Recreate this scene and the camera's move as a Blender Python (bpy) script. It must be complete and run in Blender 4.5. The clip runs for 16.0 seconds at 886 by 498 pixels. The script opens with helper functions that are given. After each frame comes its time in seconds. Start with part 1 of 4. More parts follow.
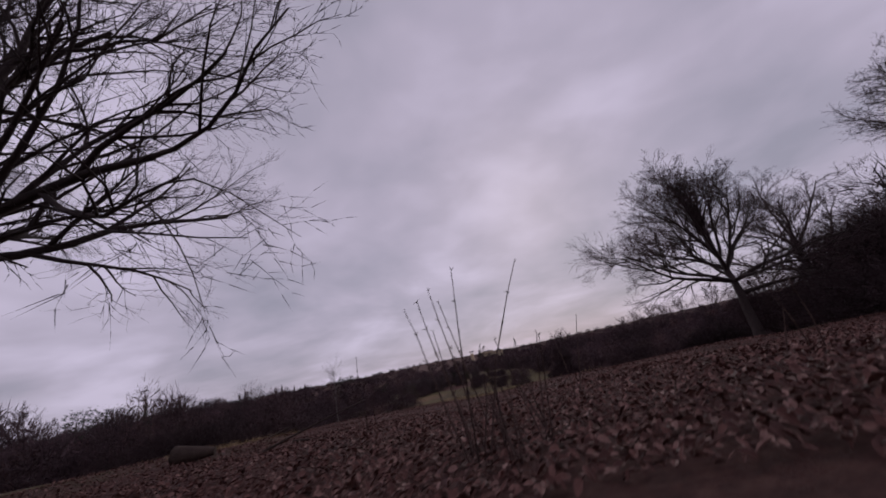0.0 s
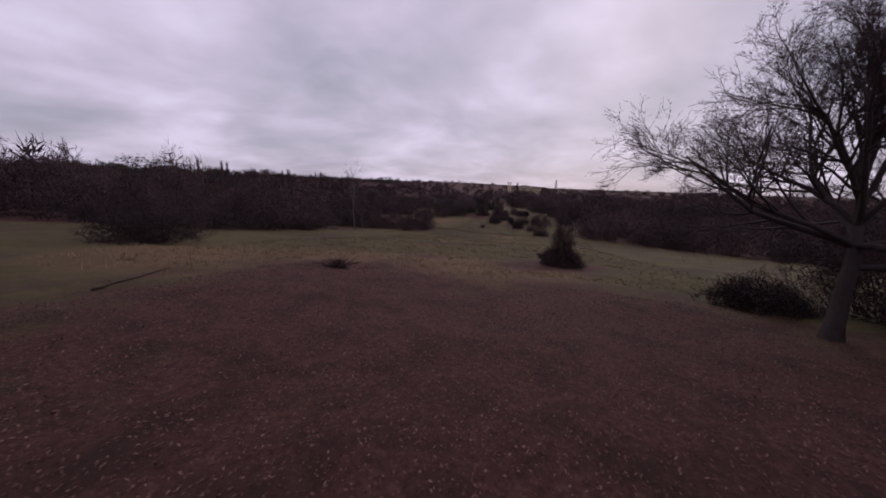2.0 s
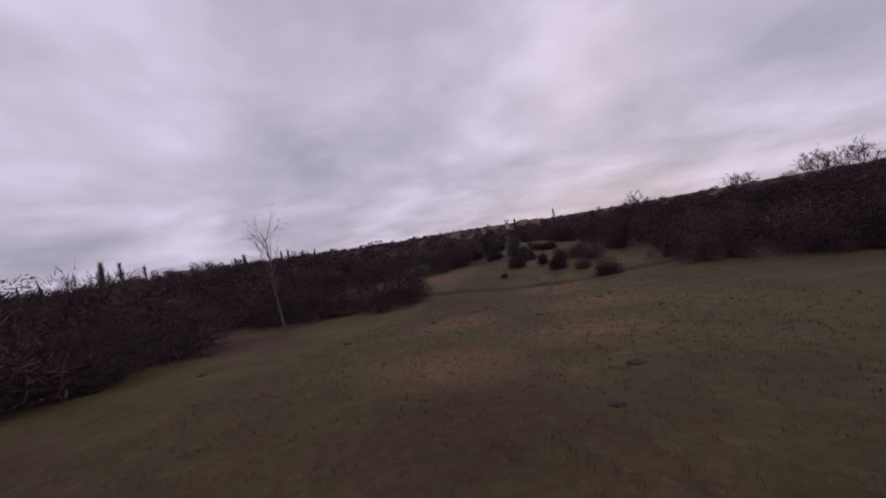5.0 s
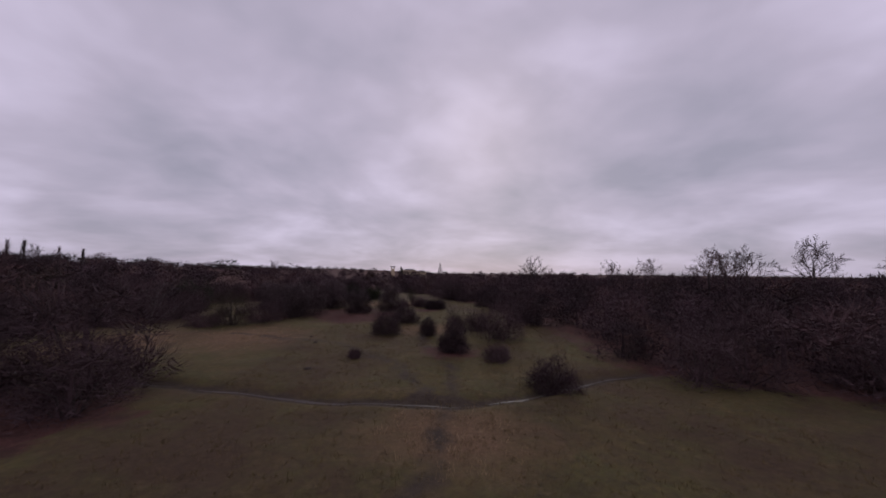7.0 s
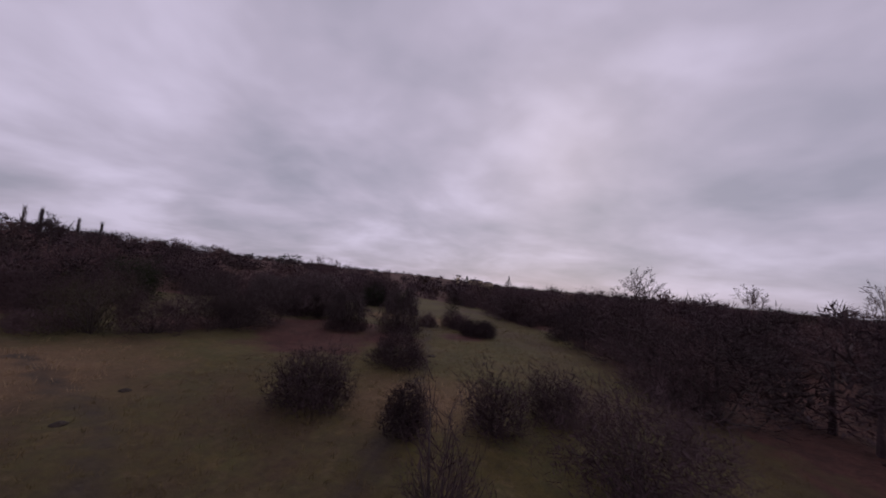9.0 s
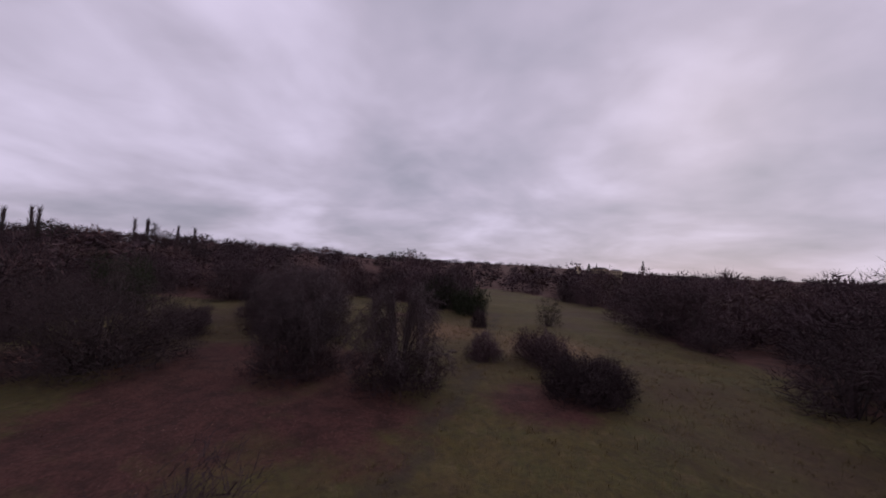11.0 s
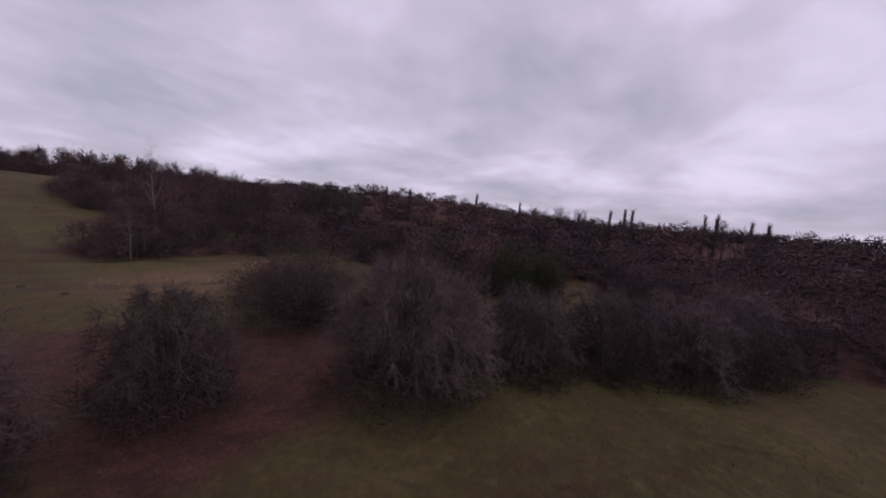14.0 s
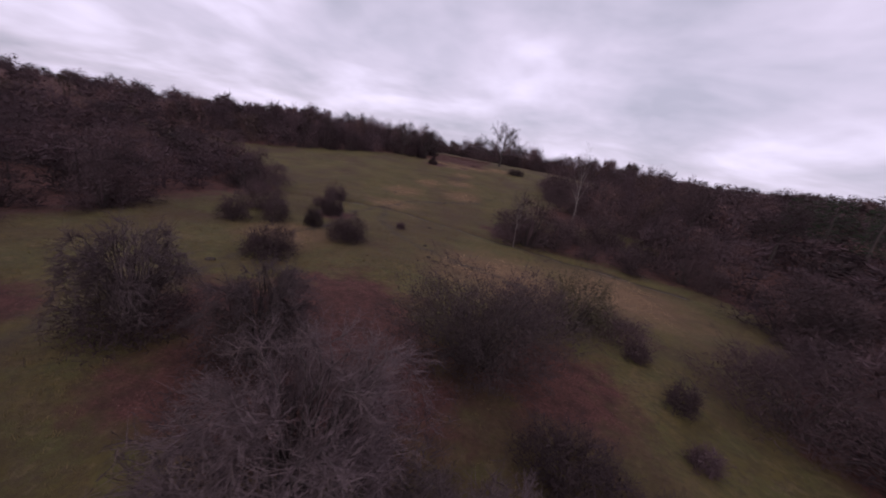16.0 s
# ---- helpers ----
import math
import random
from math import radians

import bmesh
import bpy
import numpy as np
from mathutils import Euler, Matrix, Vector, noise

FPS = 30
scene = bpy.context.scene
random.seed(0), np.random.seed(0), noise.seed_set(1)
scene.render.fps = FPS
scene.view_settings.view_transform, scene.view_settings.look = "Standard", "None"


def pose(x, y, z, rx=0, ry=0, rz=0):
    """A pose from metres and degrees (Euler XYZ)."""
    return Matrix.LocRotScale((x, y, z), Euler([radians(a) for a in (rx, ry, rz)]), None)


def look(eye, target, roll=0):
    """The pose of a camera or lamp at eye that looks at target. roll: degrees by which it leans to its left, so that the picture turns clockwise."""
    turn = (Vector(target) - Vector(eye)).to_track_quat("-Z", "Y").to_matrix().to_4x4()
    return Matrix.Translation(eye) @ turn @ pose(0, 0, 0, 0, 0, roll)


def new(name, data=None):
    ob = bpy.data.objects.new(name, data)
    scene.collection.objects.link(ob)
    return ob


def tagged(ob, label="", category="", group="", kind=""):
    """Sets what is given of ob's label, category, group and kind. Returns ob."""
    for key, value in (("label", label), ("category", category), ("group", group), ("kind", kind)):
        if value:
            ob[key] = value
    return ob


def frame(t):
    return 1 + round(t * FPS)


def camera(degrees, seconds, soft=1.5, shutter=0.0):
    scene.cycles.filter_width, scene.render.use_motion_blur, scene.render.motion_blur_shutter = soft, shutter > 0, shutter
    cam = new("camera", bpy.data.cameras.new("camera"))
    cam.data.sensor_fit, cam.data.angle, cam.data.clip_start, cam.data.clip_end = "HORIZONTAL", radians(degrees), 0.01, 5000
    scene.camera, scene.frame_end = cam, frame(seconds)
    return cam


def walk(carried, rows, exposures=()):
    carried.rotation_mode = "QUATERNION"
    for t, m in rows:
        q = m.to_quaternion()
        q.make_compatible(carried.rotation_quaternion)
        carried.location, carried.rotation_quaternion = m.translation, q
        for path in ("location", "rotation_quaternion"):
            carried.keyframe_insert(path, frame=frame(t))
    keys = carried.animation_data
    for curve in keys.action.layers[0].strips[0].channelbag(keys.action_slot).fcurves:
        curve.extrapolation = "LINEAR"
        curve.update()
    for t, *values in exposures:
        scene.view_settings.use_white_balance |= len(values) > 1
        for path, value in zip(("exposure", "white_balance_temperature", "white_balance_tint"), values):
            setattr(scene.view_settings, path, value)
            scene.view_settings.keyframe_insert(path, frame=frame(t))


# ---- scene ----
cam = camera(104.88, 16.0, soft=1.7, shutter=0.12)
ROWS = [
    (0.0, -0.00, -0.00, 0.00, 108.49, 11.96, 12.27),
    (0.5, 0.84, 0.78, 0.94, 101.21, 4.38, 13.57),
    (1.0, 1.61, 2.32, 1.92, 87.04, 2.43, 14.32),
    (1.5, 2.10, 3.73, 2.19, 80.59, 0.65, 15.98),
    (2.0, 2.52, 5.61, 1.91, 79.17, -1.85, 18.68),
    (2.5, 2.34, 8.83, 1.33, 84.85, 0.05, 23.95),
    (3.0, 1.39, 13.32, 0.60, 90.51, 0.95, 33.02),
    (3.5, 0.42, 17.47, 0.29, 90.16, 4.63, 40.71),
    (4.0, -1.26, 22.36, 0.20, 90.28, 4.20, 40.76),
    (4.5, -3.46, 28.34, 0.08, 89.93, 3.28, 31.49),
    (5.0, -5.99, 34.15, -0.19, 87.92, 10.13, 18.04),
    (7.5, -7.76, 65.26, -1.56, 95.62, -1.47, -2.39),
    (8.0, -7.03, 71.65, -1.94, 96.01, -0.95, -2.24),
    (8.5, -6.42, 77.69, -2.33, 95.96, -2.04, 2.08),
    (9.0, -5.39, 83.26, -2.26, 95.41, -5.23, 10.66),
    (11.5, -6.83, 108.06, -2.32, 91.54, -1.59, 38.21),
    (12.0, -8.20, 112.62, -2.54, 90.18, -2.30, 53.21),
    (12.5, -9.53, 117.43, -2.49, 88.66, -3.30, 78.82),
    (13.0, -11.32, 121.77, -2.14, 87.44, -1.62, 97.67),
    (13.5, -13.47, 125.21, -1.62, 86.12, -4.75, 112.18),
    (14.0, -16.15, 127.62, -0.77, 84.91, -5.83, 123.69),
    (14.5, -19.32, 128.78, 0.14, 81.65, -6.85, 138.27),
    (15.0, -22.96, 128.68, 0.80, 78.70, -8.79, 156.81),
    (15.5, -26.60, 127.54, 1.24, 76.42, -10.66, 178.68),
    (16.0, -29.70, 124.30, 1.52, 73.70, -10.30, 197.60),
]
walk(cam, [(t, pose(x, y, z, rx, ry, rz)) for t, x, y, z, rx, ry, rz in ROWS],
     [(0.0, -0.25), (1.5, -0.1), (2.5, 0.2), (3.5, 0.15), (5.0, 0.0), (7.5, -0.15), (9.0, -0.15), (11.5, 0.0), (13.5, 0.15), (15.0, 0.35), (16.0, 0.5)])

# ---- light: an overcast winter sky ----
world = bpy.data.worlds.new("overcast_sky")
scene.world = world
world.use_nodes = True
wn, wl = world.node_tree.nodes, world.node_tree.links
wn.clear()


def wnode(kind, **kw):
    n = wn.new(kind)
    for k, v in kw.items():
        n.inputs[k].default_value = v
    return n


def wmath(op, a, b=None, clamp=False):
    n = wn.new("ShaderNodeMath")
    n.operation, n.use_clamp = op, clamp
    for i, q in enumerate((a, b)):
        if q is None:
            continue
        if isinstance(q, (int, float)):
            n.inputs[i].default_value = q
        else:
            wl.new(q, n.inputs[i])
    return n.outputs[0]


SUN_EL, SUN_AZ = radians(24), radians(8)
sky = wn.new("ShaderNodeTexSky")
sky.sky_type, sky.sun_disc = "NISHITA", False
sky.sun_elevation, sky.sun_rotation = SUN_EL, SUN_AZ
sky_dim = wn.new("ShaderNodeVectorMath")
sky_dim.operation = "SCALE"
sky_dim.inputs["Scale"].default_value = 0.08
wl.new(sky.outputs[0], sky_dim.inputs[0])
tc = wn.new("ShaderNodeTexCoord")
sep = wn.new("ShaderNodeSeparateXYZ")
wl.new(tc.outputs["Generated"], sep.inputs[0])
up = wmath("ADD", wmath("MAXIMUM", sep.outputs[2], 0.0), 0.24)
com = wn.new("ShaderNodeCombineXYZ")
wl.new(wmath("DIVIDE", sep.outputs[0], up), com.inputs[0])
wl.new(wmath("DIVIDE", sep.outputs[1], up), com.inputs[1])
big = wnode("ShaderNodeTexNoise", Scale=0.95, Detail=4.0, Roughness=0.5, Distortion=0.35)
wl.new(com.outputs[0], big.inputs["Vector"])
fine = wnode("ShaderNodeTexNoise", Scale=3.2, Detail=5.0, Roughness=0.5, Distortion=0.3)
wl.new(com.outputs[0], fine.inputs["Vector"])
mixn = wmath("ADD", wmath("MULTIPLY", big.outputs["Fac"], 0.8), wmath("MULTIPLY", fine.outputs["Fac"], 0.2))
ramp = wn.new("ShaderNodeValToRGB")
cr = ramp.color_ramp
cr.elements[0].position, cr.elements[0].color = 0.35, (0.381, 0.36, 0.465, 1)
cr.elements[1].position, cr.elements[1].color = 0.65, (0.738, 0.66, 0.86, 1)
mid = cr.elements.new(0.50)
mid.color = (0.537, 0.480, 0.62, 1)
wl.new(mixn, ramp.inputs[0])
low = wn.new("ShaderNodeMapRange")
for k, v in (("From Min", 0.0), ("From Max", 0.22), ("To Min", 0.88), ("To Max", 1.0)):
    low.inputs[k].default_value = v
wl.new(sep.outputs[2], low.inputs["Value"])
cl = wn.new("ShaderNodeVectorMath")
cl.operation = "SCALE"
wl.new(ramp.outputs[0], cl.inputs[0])
wl.new(low.outputs[0], cl.inputs["Scale"])
mix = wn.new("ShaderNodeMix")
mix.data_type = "RGBA"
mix.inputs["Factor"].default_value = 0.94
wl.new(sky_dim.outputs[0], mix.inputs["A"])
wl.new(cl.outputs[0], mix.inputs["B"])
bg = wn.new("ShaderNodeBackground")
bg.inputs["Strength"].default_value = 1.0
wl.new(mix.outputs["Result"], bg.inputs[0])
wo = wn.new("ShaderNodeOutputWorld")
wl.new(bg.outputs[0], wo.inputs[0])

sun = new("sun", bpy.data.lights.new("sun", "SUN"))
sun.data.energy, sun.data.angle, sun.data.color = 0.5, radians(25), (1.0, 0.95, 0.9)
sun.matrix_world = look((120 * math.sin(SUN_AZ), 120 * math.cos(SUN_AZ), 60), (0, 0, 0))


# ---- materials ----
def material(name, rough=0.9):
    m = bpy.data.materials.new(name)
    m.use_nodes = True
    b = m.node_tree.nodes["Principled BSDF"]
    b.inputs["Roughness"].default_value = rough
    b.inputs["Specular IOR Level"].default_value = 0.2
    return m, m.node_tree.nodes, m.node_tree.links, b


def mnoise(nodes, links, scale, detail=4.0, rough=0.6, coord="Object"):
    t = nodes.new("ShaderNodeTexCoord")
    n = nodes.new("ShaderNodeTexNoise")
    n.inputs["Scale"].default_value, n.inputs["Detail"].default_value, n.inputs["Roughness"].default_value = scale, detail, rough
    links.new(t.outputs[coord], n.inputs["Vector"])
    return n.outputs["Fac"]


def mramp(nodes, links, fac, stops):
    r = nodes.new("ShaderNodeValToRGB")
    e = r.color_ramp.elements
    while len(e) < len(stops):
        e.new(0.5)
    for el, (p, c) in zip(e, stops):
        el.position, el.color = p, (*c, 1)
    links.new(fac, r.inputs[0])
    return r.outputs[0]


def mmix(nodes, links, fac, a, b, blend="MIX"):
    n = nodes.new("ShaderNodeMix")
    n.data_type, n.blend_type = "RGBA", blend
    for key, q in (("Factor", fac), ("A", a), ("B", b)):
        if isinstance(q, (float, int)):
            n.inputs[key].default_value = q
        elif isinstance(q, tuple):
            n.inputs[key].default_value = (*q, 1)
        else:
            links.new(q, n.inputs[key])
    return n.outputs["Result"]


def mbump(nodes, links, b, fac, strength, distance):
    n = nodes.new("ShaderNodeBump")
    n.inputs["Strength"].default_value, n.inputs["Distance"].default_value = strength, distance
    links.new(fac, n.inputs["Height"])
    links.new(n.outputs[0], b.inputs["Normal"])


def varied(name, dark, light, scale=3.0, rough=0.9, island=0.5, obj=0.35, bump=0.0):
    """Two tones by noise, by the piece and by the object."""
    m, n, l, b = material(name, rough)
    c = mramp(n, l, mnoise(n, l, scale), ((0.3, dark), (0.7, light)))
    if island:
        g = n.new("ShaderNodeNewGeometry")
        c = mmix(n, l, island, c, mramp(n, l, g.outputs["Random Per Island"], ((0.0, dark), (1.0, light))))
    if obj:
        o = n.new("ShaderNodeObjectInfo")
        k = 1 - obj
        c = mmix(n, l, 1.0, c, mramp(n, l, o.outputs["Random"], ((0.0, (k, k, k)), (1.0, (1 + obj, 1 + obj * 0.9, 1 + obj * 0.9)))), "MULTIPLY")
    l.new(c, b.inputs["Base Color"])
    if bump:
        mbump(n, l, b, mnoise(n, l, scale * 6), 0.7, bump)
    return m


M_BARK = varied("oak_bark", (0.035, 0.027, 0.026), (0.085, 0.066, 0.062), 5, bump=0.02)
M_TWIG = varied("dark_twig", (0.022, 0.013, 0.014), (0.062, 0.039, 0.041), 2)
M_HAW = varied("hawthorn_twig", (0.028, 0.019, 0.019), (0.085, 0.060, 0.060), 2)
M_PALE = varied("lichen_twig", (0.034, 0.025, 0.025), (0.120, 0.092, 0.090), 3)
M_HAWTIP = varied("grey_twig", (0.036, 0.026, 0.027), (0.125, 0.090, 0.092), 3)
M_WOOD = varied("wood_twig", (0.036, 0.023, 0.025), (0.090, 0.058, 0.061), 0.4, obj=0.45, island=0.3)
M_FAR = varied("far_wood_twig", (0.032, 0.020, 0.022), (0.090, 0.058, 0.062), 0.16, obj=0, island=0.25)
_n, _l = M_FAR.node_tree.nodes, M_FAR.node_tree.links
_b = _n["Principled BSDF"]
_a = _n.new("ShaderNodeAttribute")
_a.attribute_name = "tone"
_l.new(mmix(_n, _l, 1.0, _b.inputs["Base Color"].links[0].from_socket, mramp(_n, _l, _a.outputs["Fac"], ((0.0, (0.55, 0.55, 0.52)), (0.35, (0.9, 0.88, 0.92)), (0.7, (1.25, 1.2, 1.25)), (0.9, (1.7, 1.5, 1.35)), (1.0, (0.62, 0.72, 0.5)))), "MULTIPLY"), _b.inputs["Base Color"])
M_OLIVE = varied("olive_twig", (0.034, 0.028, 0.018), (0.09, 0.075, 0.045), 2)
M_BIRCH = varied("birch_bark", (0.06, 0.047, 0.045), (0.20, 0.165, 0.155), 4, obj=0)
M_PINE = varied("pine_needle", (0.012, 0.018, 0.012), (0.035, 0.045, 0.026), 1)
M_IVY = varied("ivy_leaf", (0.010, 0.014, 0.007), (0.040, 0.046, 0.022), 3)
M_LEAF, _n, _l, _b = material("dead_leaf", 0.65)
_g = _n.new("ShaderNodeNewGeometry")
_l.new(mmix(_n, _l, 0.35, mramp(_n, _l, _g.outputs["Random Per Island"], ((0.0, (0.026, 0.009, 0.007)), (0.45, (0.088, 0.035, 0.028)), (0.8, (0.175, 0.086, 0.070)), (1.0, (0.30, 0.18, 0.15)))), mramp(_n, _l, mnoise(_n, _l, 40), ((0.3, (0.032, 0.012, 0.010)), (0.7, (0.15, 0.07, 0.056))))), _b.inputs["Base Color"])
M_STRAW = varied("straw_grass", (0.12, 0.078, 0.042), (0.46, 0.33, 0.19), 2, obj=0)
M_GRASS = varied("winter_grass", (0.046, 0.033, 0.015), (0.200, 0.148, 0.062), 1.2, obj=0)
M_STEM = varied("dry_stem", (0.035, 0.022, 0.020), (0.10, 0.066, 0.056), 8)
M_DIRT = varied("dug_earth", (0.03, 0.022, 0.018), (0.075, 0.055, 0.042), 9, island=0, bump=0.03)
M_LOG = varied("rotten_wood", (0.026, 0.018, 0.015), (0.085, 0.062, 0.050), 7, bump=0.02)
M_RENDERED = varied("cream_wall", (0.42, 0.34, 0.22), (0.60, 0.50, 0.34), 0.4, island=0, obj=0.1)
M_SLATE = varied("slate_roof", (0.07, 0.065, 0.07), (0.14, 0.13, 0.135), 0.8, island=0, obj=0)
M_PANE, _n, _l, _b = material("dark_pane", 0.15)
_b.inputs["Base Color"].default_value = (0.03, 0.033, 0.04, 1)
M_WATER, _n, _l, _b = material("stream_water", 0.45)
_b.inputs["Base Color"].default_value = (0.055, 0.042, 0.035, 1)
_b.inputs["Specular IOR Level"].default_value = 0.12
mbump(_n, _l, _b, mnoise(_n, _l, 6), 0.15, 0.02)

# ground: grass, straw, leaf litter and mud, by the zones stored on the sheet
M_GROUND, gn, gl, gb = material("heath_ground", 0.95)


def zone(name):
    a = gn.new("ShaderNodeAttribute")
    a.attribute_name = name
    return a.outputs["Fac"]


def edged(name, scale, soft=0.16):
    """A zone with a ragged edge."""
    a = gn.new("ShaderNodeMath")
    a.operation = "ADD"
    gl.new(zone(name), a.inputs[0])
    s = gn.new("ShaderNodeMath")
    s.operation, s.inputs[1].default_value = "SUBTRACT", 0.5
    gl.new(mnoise(gn, gl, scale, 6, 0.65), s.inputs[0])
    gl.new(s.outputs[0], a.inputs[1])
    r = gn.new("ShaderNodeMapRange")
    r.inputs["From Min"].default_value, r.inputs["From Max"].default_value = 0.5 - soft, 0.5 + soft
    gl.new(a.outputs[0], r.inputs["Value"])
    return r.outputs[0]


grass_c = mramp(gn, gl, mnoise(gn, gl, 0.22, 8, 0.65), ((0.30, (0.050, 0.038, 0.015)), (0.50, (0.090, 0.070, 0.022)), (0.72, (0.128, 0.092, 0.040))))
grass_c = mmix(gn, gl, mramp(gn, gl, mnoise(gn, gl, 0.8, 5, 0.7), ((0.44, (0, 0, 0)), (0.60, (0.7, 0.7, 0.7)))), grass_c, (0.082, 0.079, 0.026))
grass_c = mmix(gn, gl, mramp(gn, gl, mnoise(gn, gl, 1.7, 8, 0.8), ((0.52, (0, 0, 0)), (0.68, (0.75, 0.75, 0.75)))), grass_c, (0.165, 0.120, 0.066))
grass_c = mmix(gn, gl, mramp(gn, gl, mnoise(gn, gl, 3.5, 8, 0.75), ((0.42, (0, 0, 0)), (0.66, (0.8, 0.8, 0.8)))), grass_c, (0.050, 0.036, 0.021))
straw_c = mramp(gn, gl, mnoise(gn, gl, 5, 8, 0.75), ((0.3, (0.085, 0.048, 0.027)), (0.6, (0.165, 0.103, 0.056)), (0.8, (0.28, 0.19, 0.11))))
litter_c = mramp(gn, gl, mnoise(gn, gl, 9, 10, 0.8), ((0.32, (0.034, 0.013, 0.010)), (0.52, (0.088, 0.037, 0.030)), (0.68, (0.135, 0.066, 0.053)), (0.8, (0.21, 0.125, 0.10))))
litter_c = mmix(gn, gl, mramp(gn, gl, mnoise(gn, gl, 0.9, 6, 0.7), ((0.45, (0, 0, 0)), (0.62, (0.75, 0.75, 0.75)))), litter_c, (0.034, 0.017, 0.013))
mud_c = mramp(gn, gl, mnoise(gn, gl, 2.5, 6, 0.7), ((0.3, (0.036, 0.026, 0.019)), (0.7, (0.070, 0.052, 0.037))))
brown_c = mramp(gn, gl, mnoise(gn, gl, 4, 8, 0.75), ((0.3, (0.034, 0.019, 0.012)), (0.7, (0.086, 0.052, 0.033))))
grass_c = mmix(gn, gl, mramp(gn, gl, mnoise(gn, gl, 0.09, 7, 0.7), ((0.46, (0, 0, 0)), (0.62, (0.8, 0.8, 0.8)))), grass_c, brown_c)
gc = mmix(gn, gl, edged("straw", 0.5, 0.32), grass_c, straw_c)
gc = mmix(gn, gl, edged("mud", 0.7), gc, mud_c)
gc = mmix(gn, gl, edged("litter", 0.6), gc, litter_c)
gl.new(gc, gb.inputs["Base Color"])
mbump(gn, gl, gb, mnoise(gn, gl, 7, 10, 0.75), 0.9, 0.08)

# ---- the lie of the land ----
PROF_Y = (-200, -40, 0, 20, 30, 45, 71, 90, 105, 125, 200, 450, 800)
PROF_Z = (-2, 0.0, -0.08, -2.1, -3.2, -5.1, -8.4, -8.2, -7.9, -7.5, -7.9, -8.9, -4)
STREAM = ((-46, 85.5), (-30, 82.5), (-23, 80.8), (-19, 79.7), (-13, 78.3), (-7, 77.8), (-3, 78.8), (1, 81.2), (4.5, 83), (9, 84))


def seg_dist(x, y, line):
    d = np.full(np.shape(x), 1e9)
    for (ax, ay), (bx, by) in zip(line, line[1:]):
        ux, uy = bx - ax, by - ay
        k = np.clip(((x - ax) * ux + (y - ay) * uy) / (ux * ux + uy * uy), 0, 1)
        d = np.minimum(d, np.hypot(x - ax - k * ux, y - ay - k * uy))
    return d


def land(x, y):
    x, y = np.asarray(x, float), np.asarray(y, float)
    z = sum(np.interp(y + k, PROF_Y, PROF_Z) for k in (-9, -4.5, 0, 4.5, 9)) / 5
    z = z + 10.5 * np.tanh(np.maximum(-50 - x, 0) ** 1.3 * 0.026 / 10.5)
    z = z + 0.10 * np.sin(0.43 * x + 0.31 * y) * np.sin(0.37 * y - 0.22 * x + 1.3) + 0.05 * np.sin(1.1 * x - 0.7 * y) * np.sin(0.9 * y + 0.5 * x)
    return z - 0.30 * np.exp(-(seg_dist(x, y, STREAM) / 0.75) ** 2)


def ground_z(x, y):
    return float(land(x, y))


def inside(x, y, poly):
    x, y = np.asarray(x, float), np.asarray(y, float)
    r = np.zeros(x.shape, bool)
    for (ax, ay), (bx, by) in zip(poly, poly[1:] + poly[:1]):
        r ^= ((ay > y) != (by > y)) & (x < (bx - ax) * (y - ay) / (by - ay + 1e-12) + ax)
    return r


# woods in plan: what is not wood is open heath
WOODS = [
    [(-62, 2), (-46, 12), (-36, 22), (-30, 31), (-29, 42), (-31, 48), (-38, 56), (-47, 62), (-48, 68), (-36, 68), (-21, 72), (-22, 79), (-33, 81), (-47, 83), (-52, 89), (-48, 95), (-43, 103), (-42, 108), (-42, 112), (-46, 114.5), (-54, 118), (-90, 120), (-90, 0)],
    [(-43, 134), (-44.5, 141), (-58, 150), (-90, 160), (-90, 118), (-55, 121), (-47, 127)],
    [(-20.5, 136), (-27.5, 138.6), (-38.5, 141.8), (-45, 143.5), (-60, 150), (-60, 178), (-38, 166), (-32, 154), (-24, 143)],
    [(90, 58), (44, 64), (21, 73.5), (6, 82.5), (5.5, 90), (6, 98), (3, 105), (3, 112), (0, 129), (-5.5, 135.5), (-5.5, 141), (-8, 155), (-13, 162), (-26, 176), (-40, 190), (90, 190)],
    [(13, 4), (12, 13), (14.5, 21), (26, 33), (46, 55), (90, 56), (90, -40), (20, -40), (15, -8)],
    [(-90, -4), (-40, -2), (-24, -14), (14, -20), (20, -60), (-90, -60)],
]


def wooded(x, y):
    r = np.zeros(np.shape(x), bool)
    for p in WOODS:
        r |= inside(x, y, p)
    return r


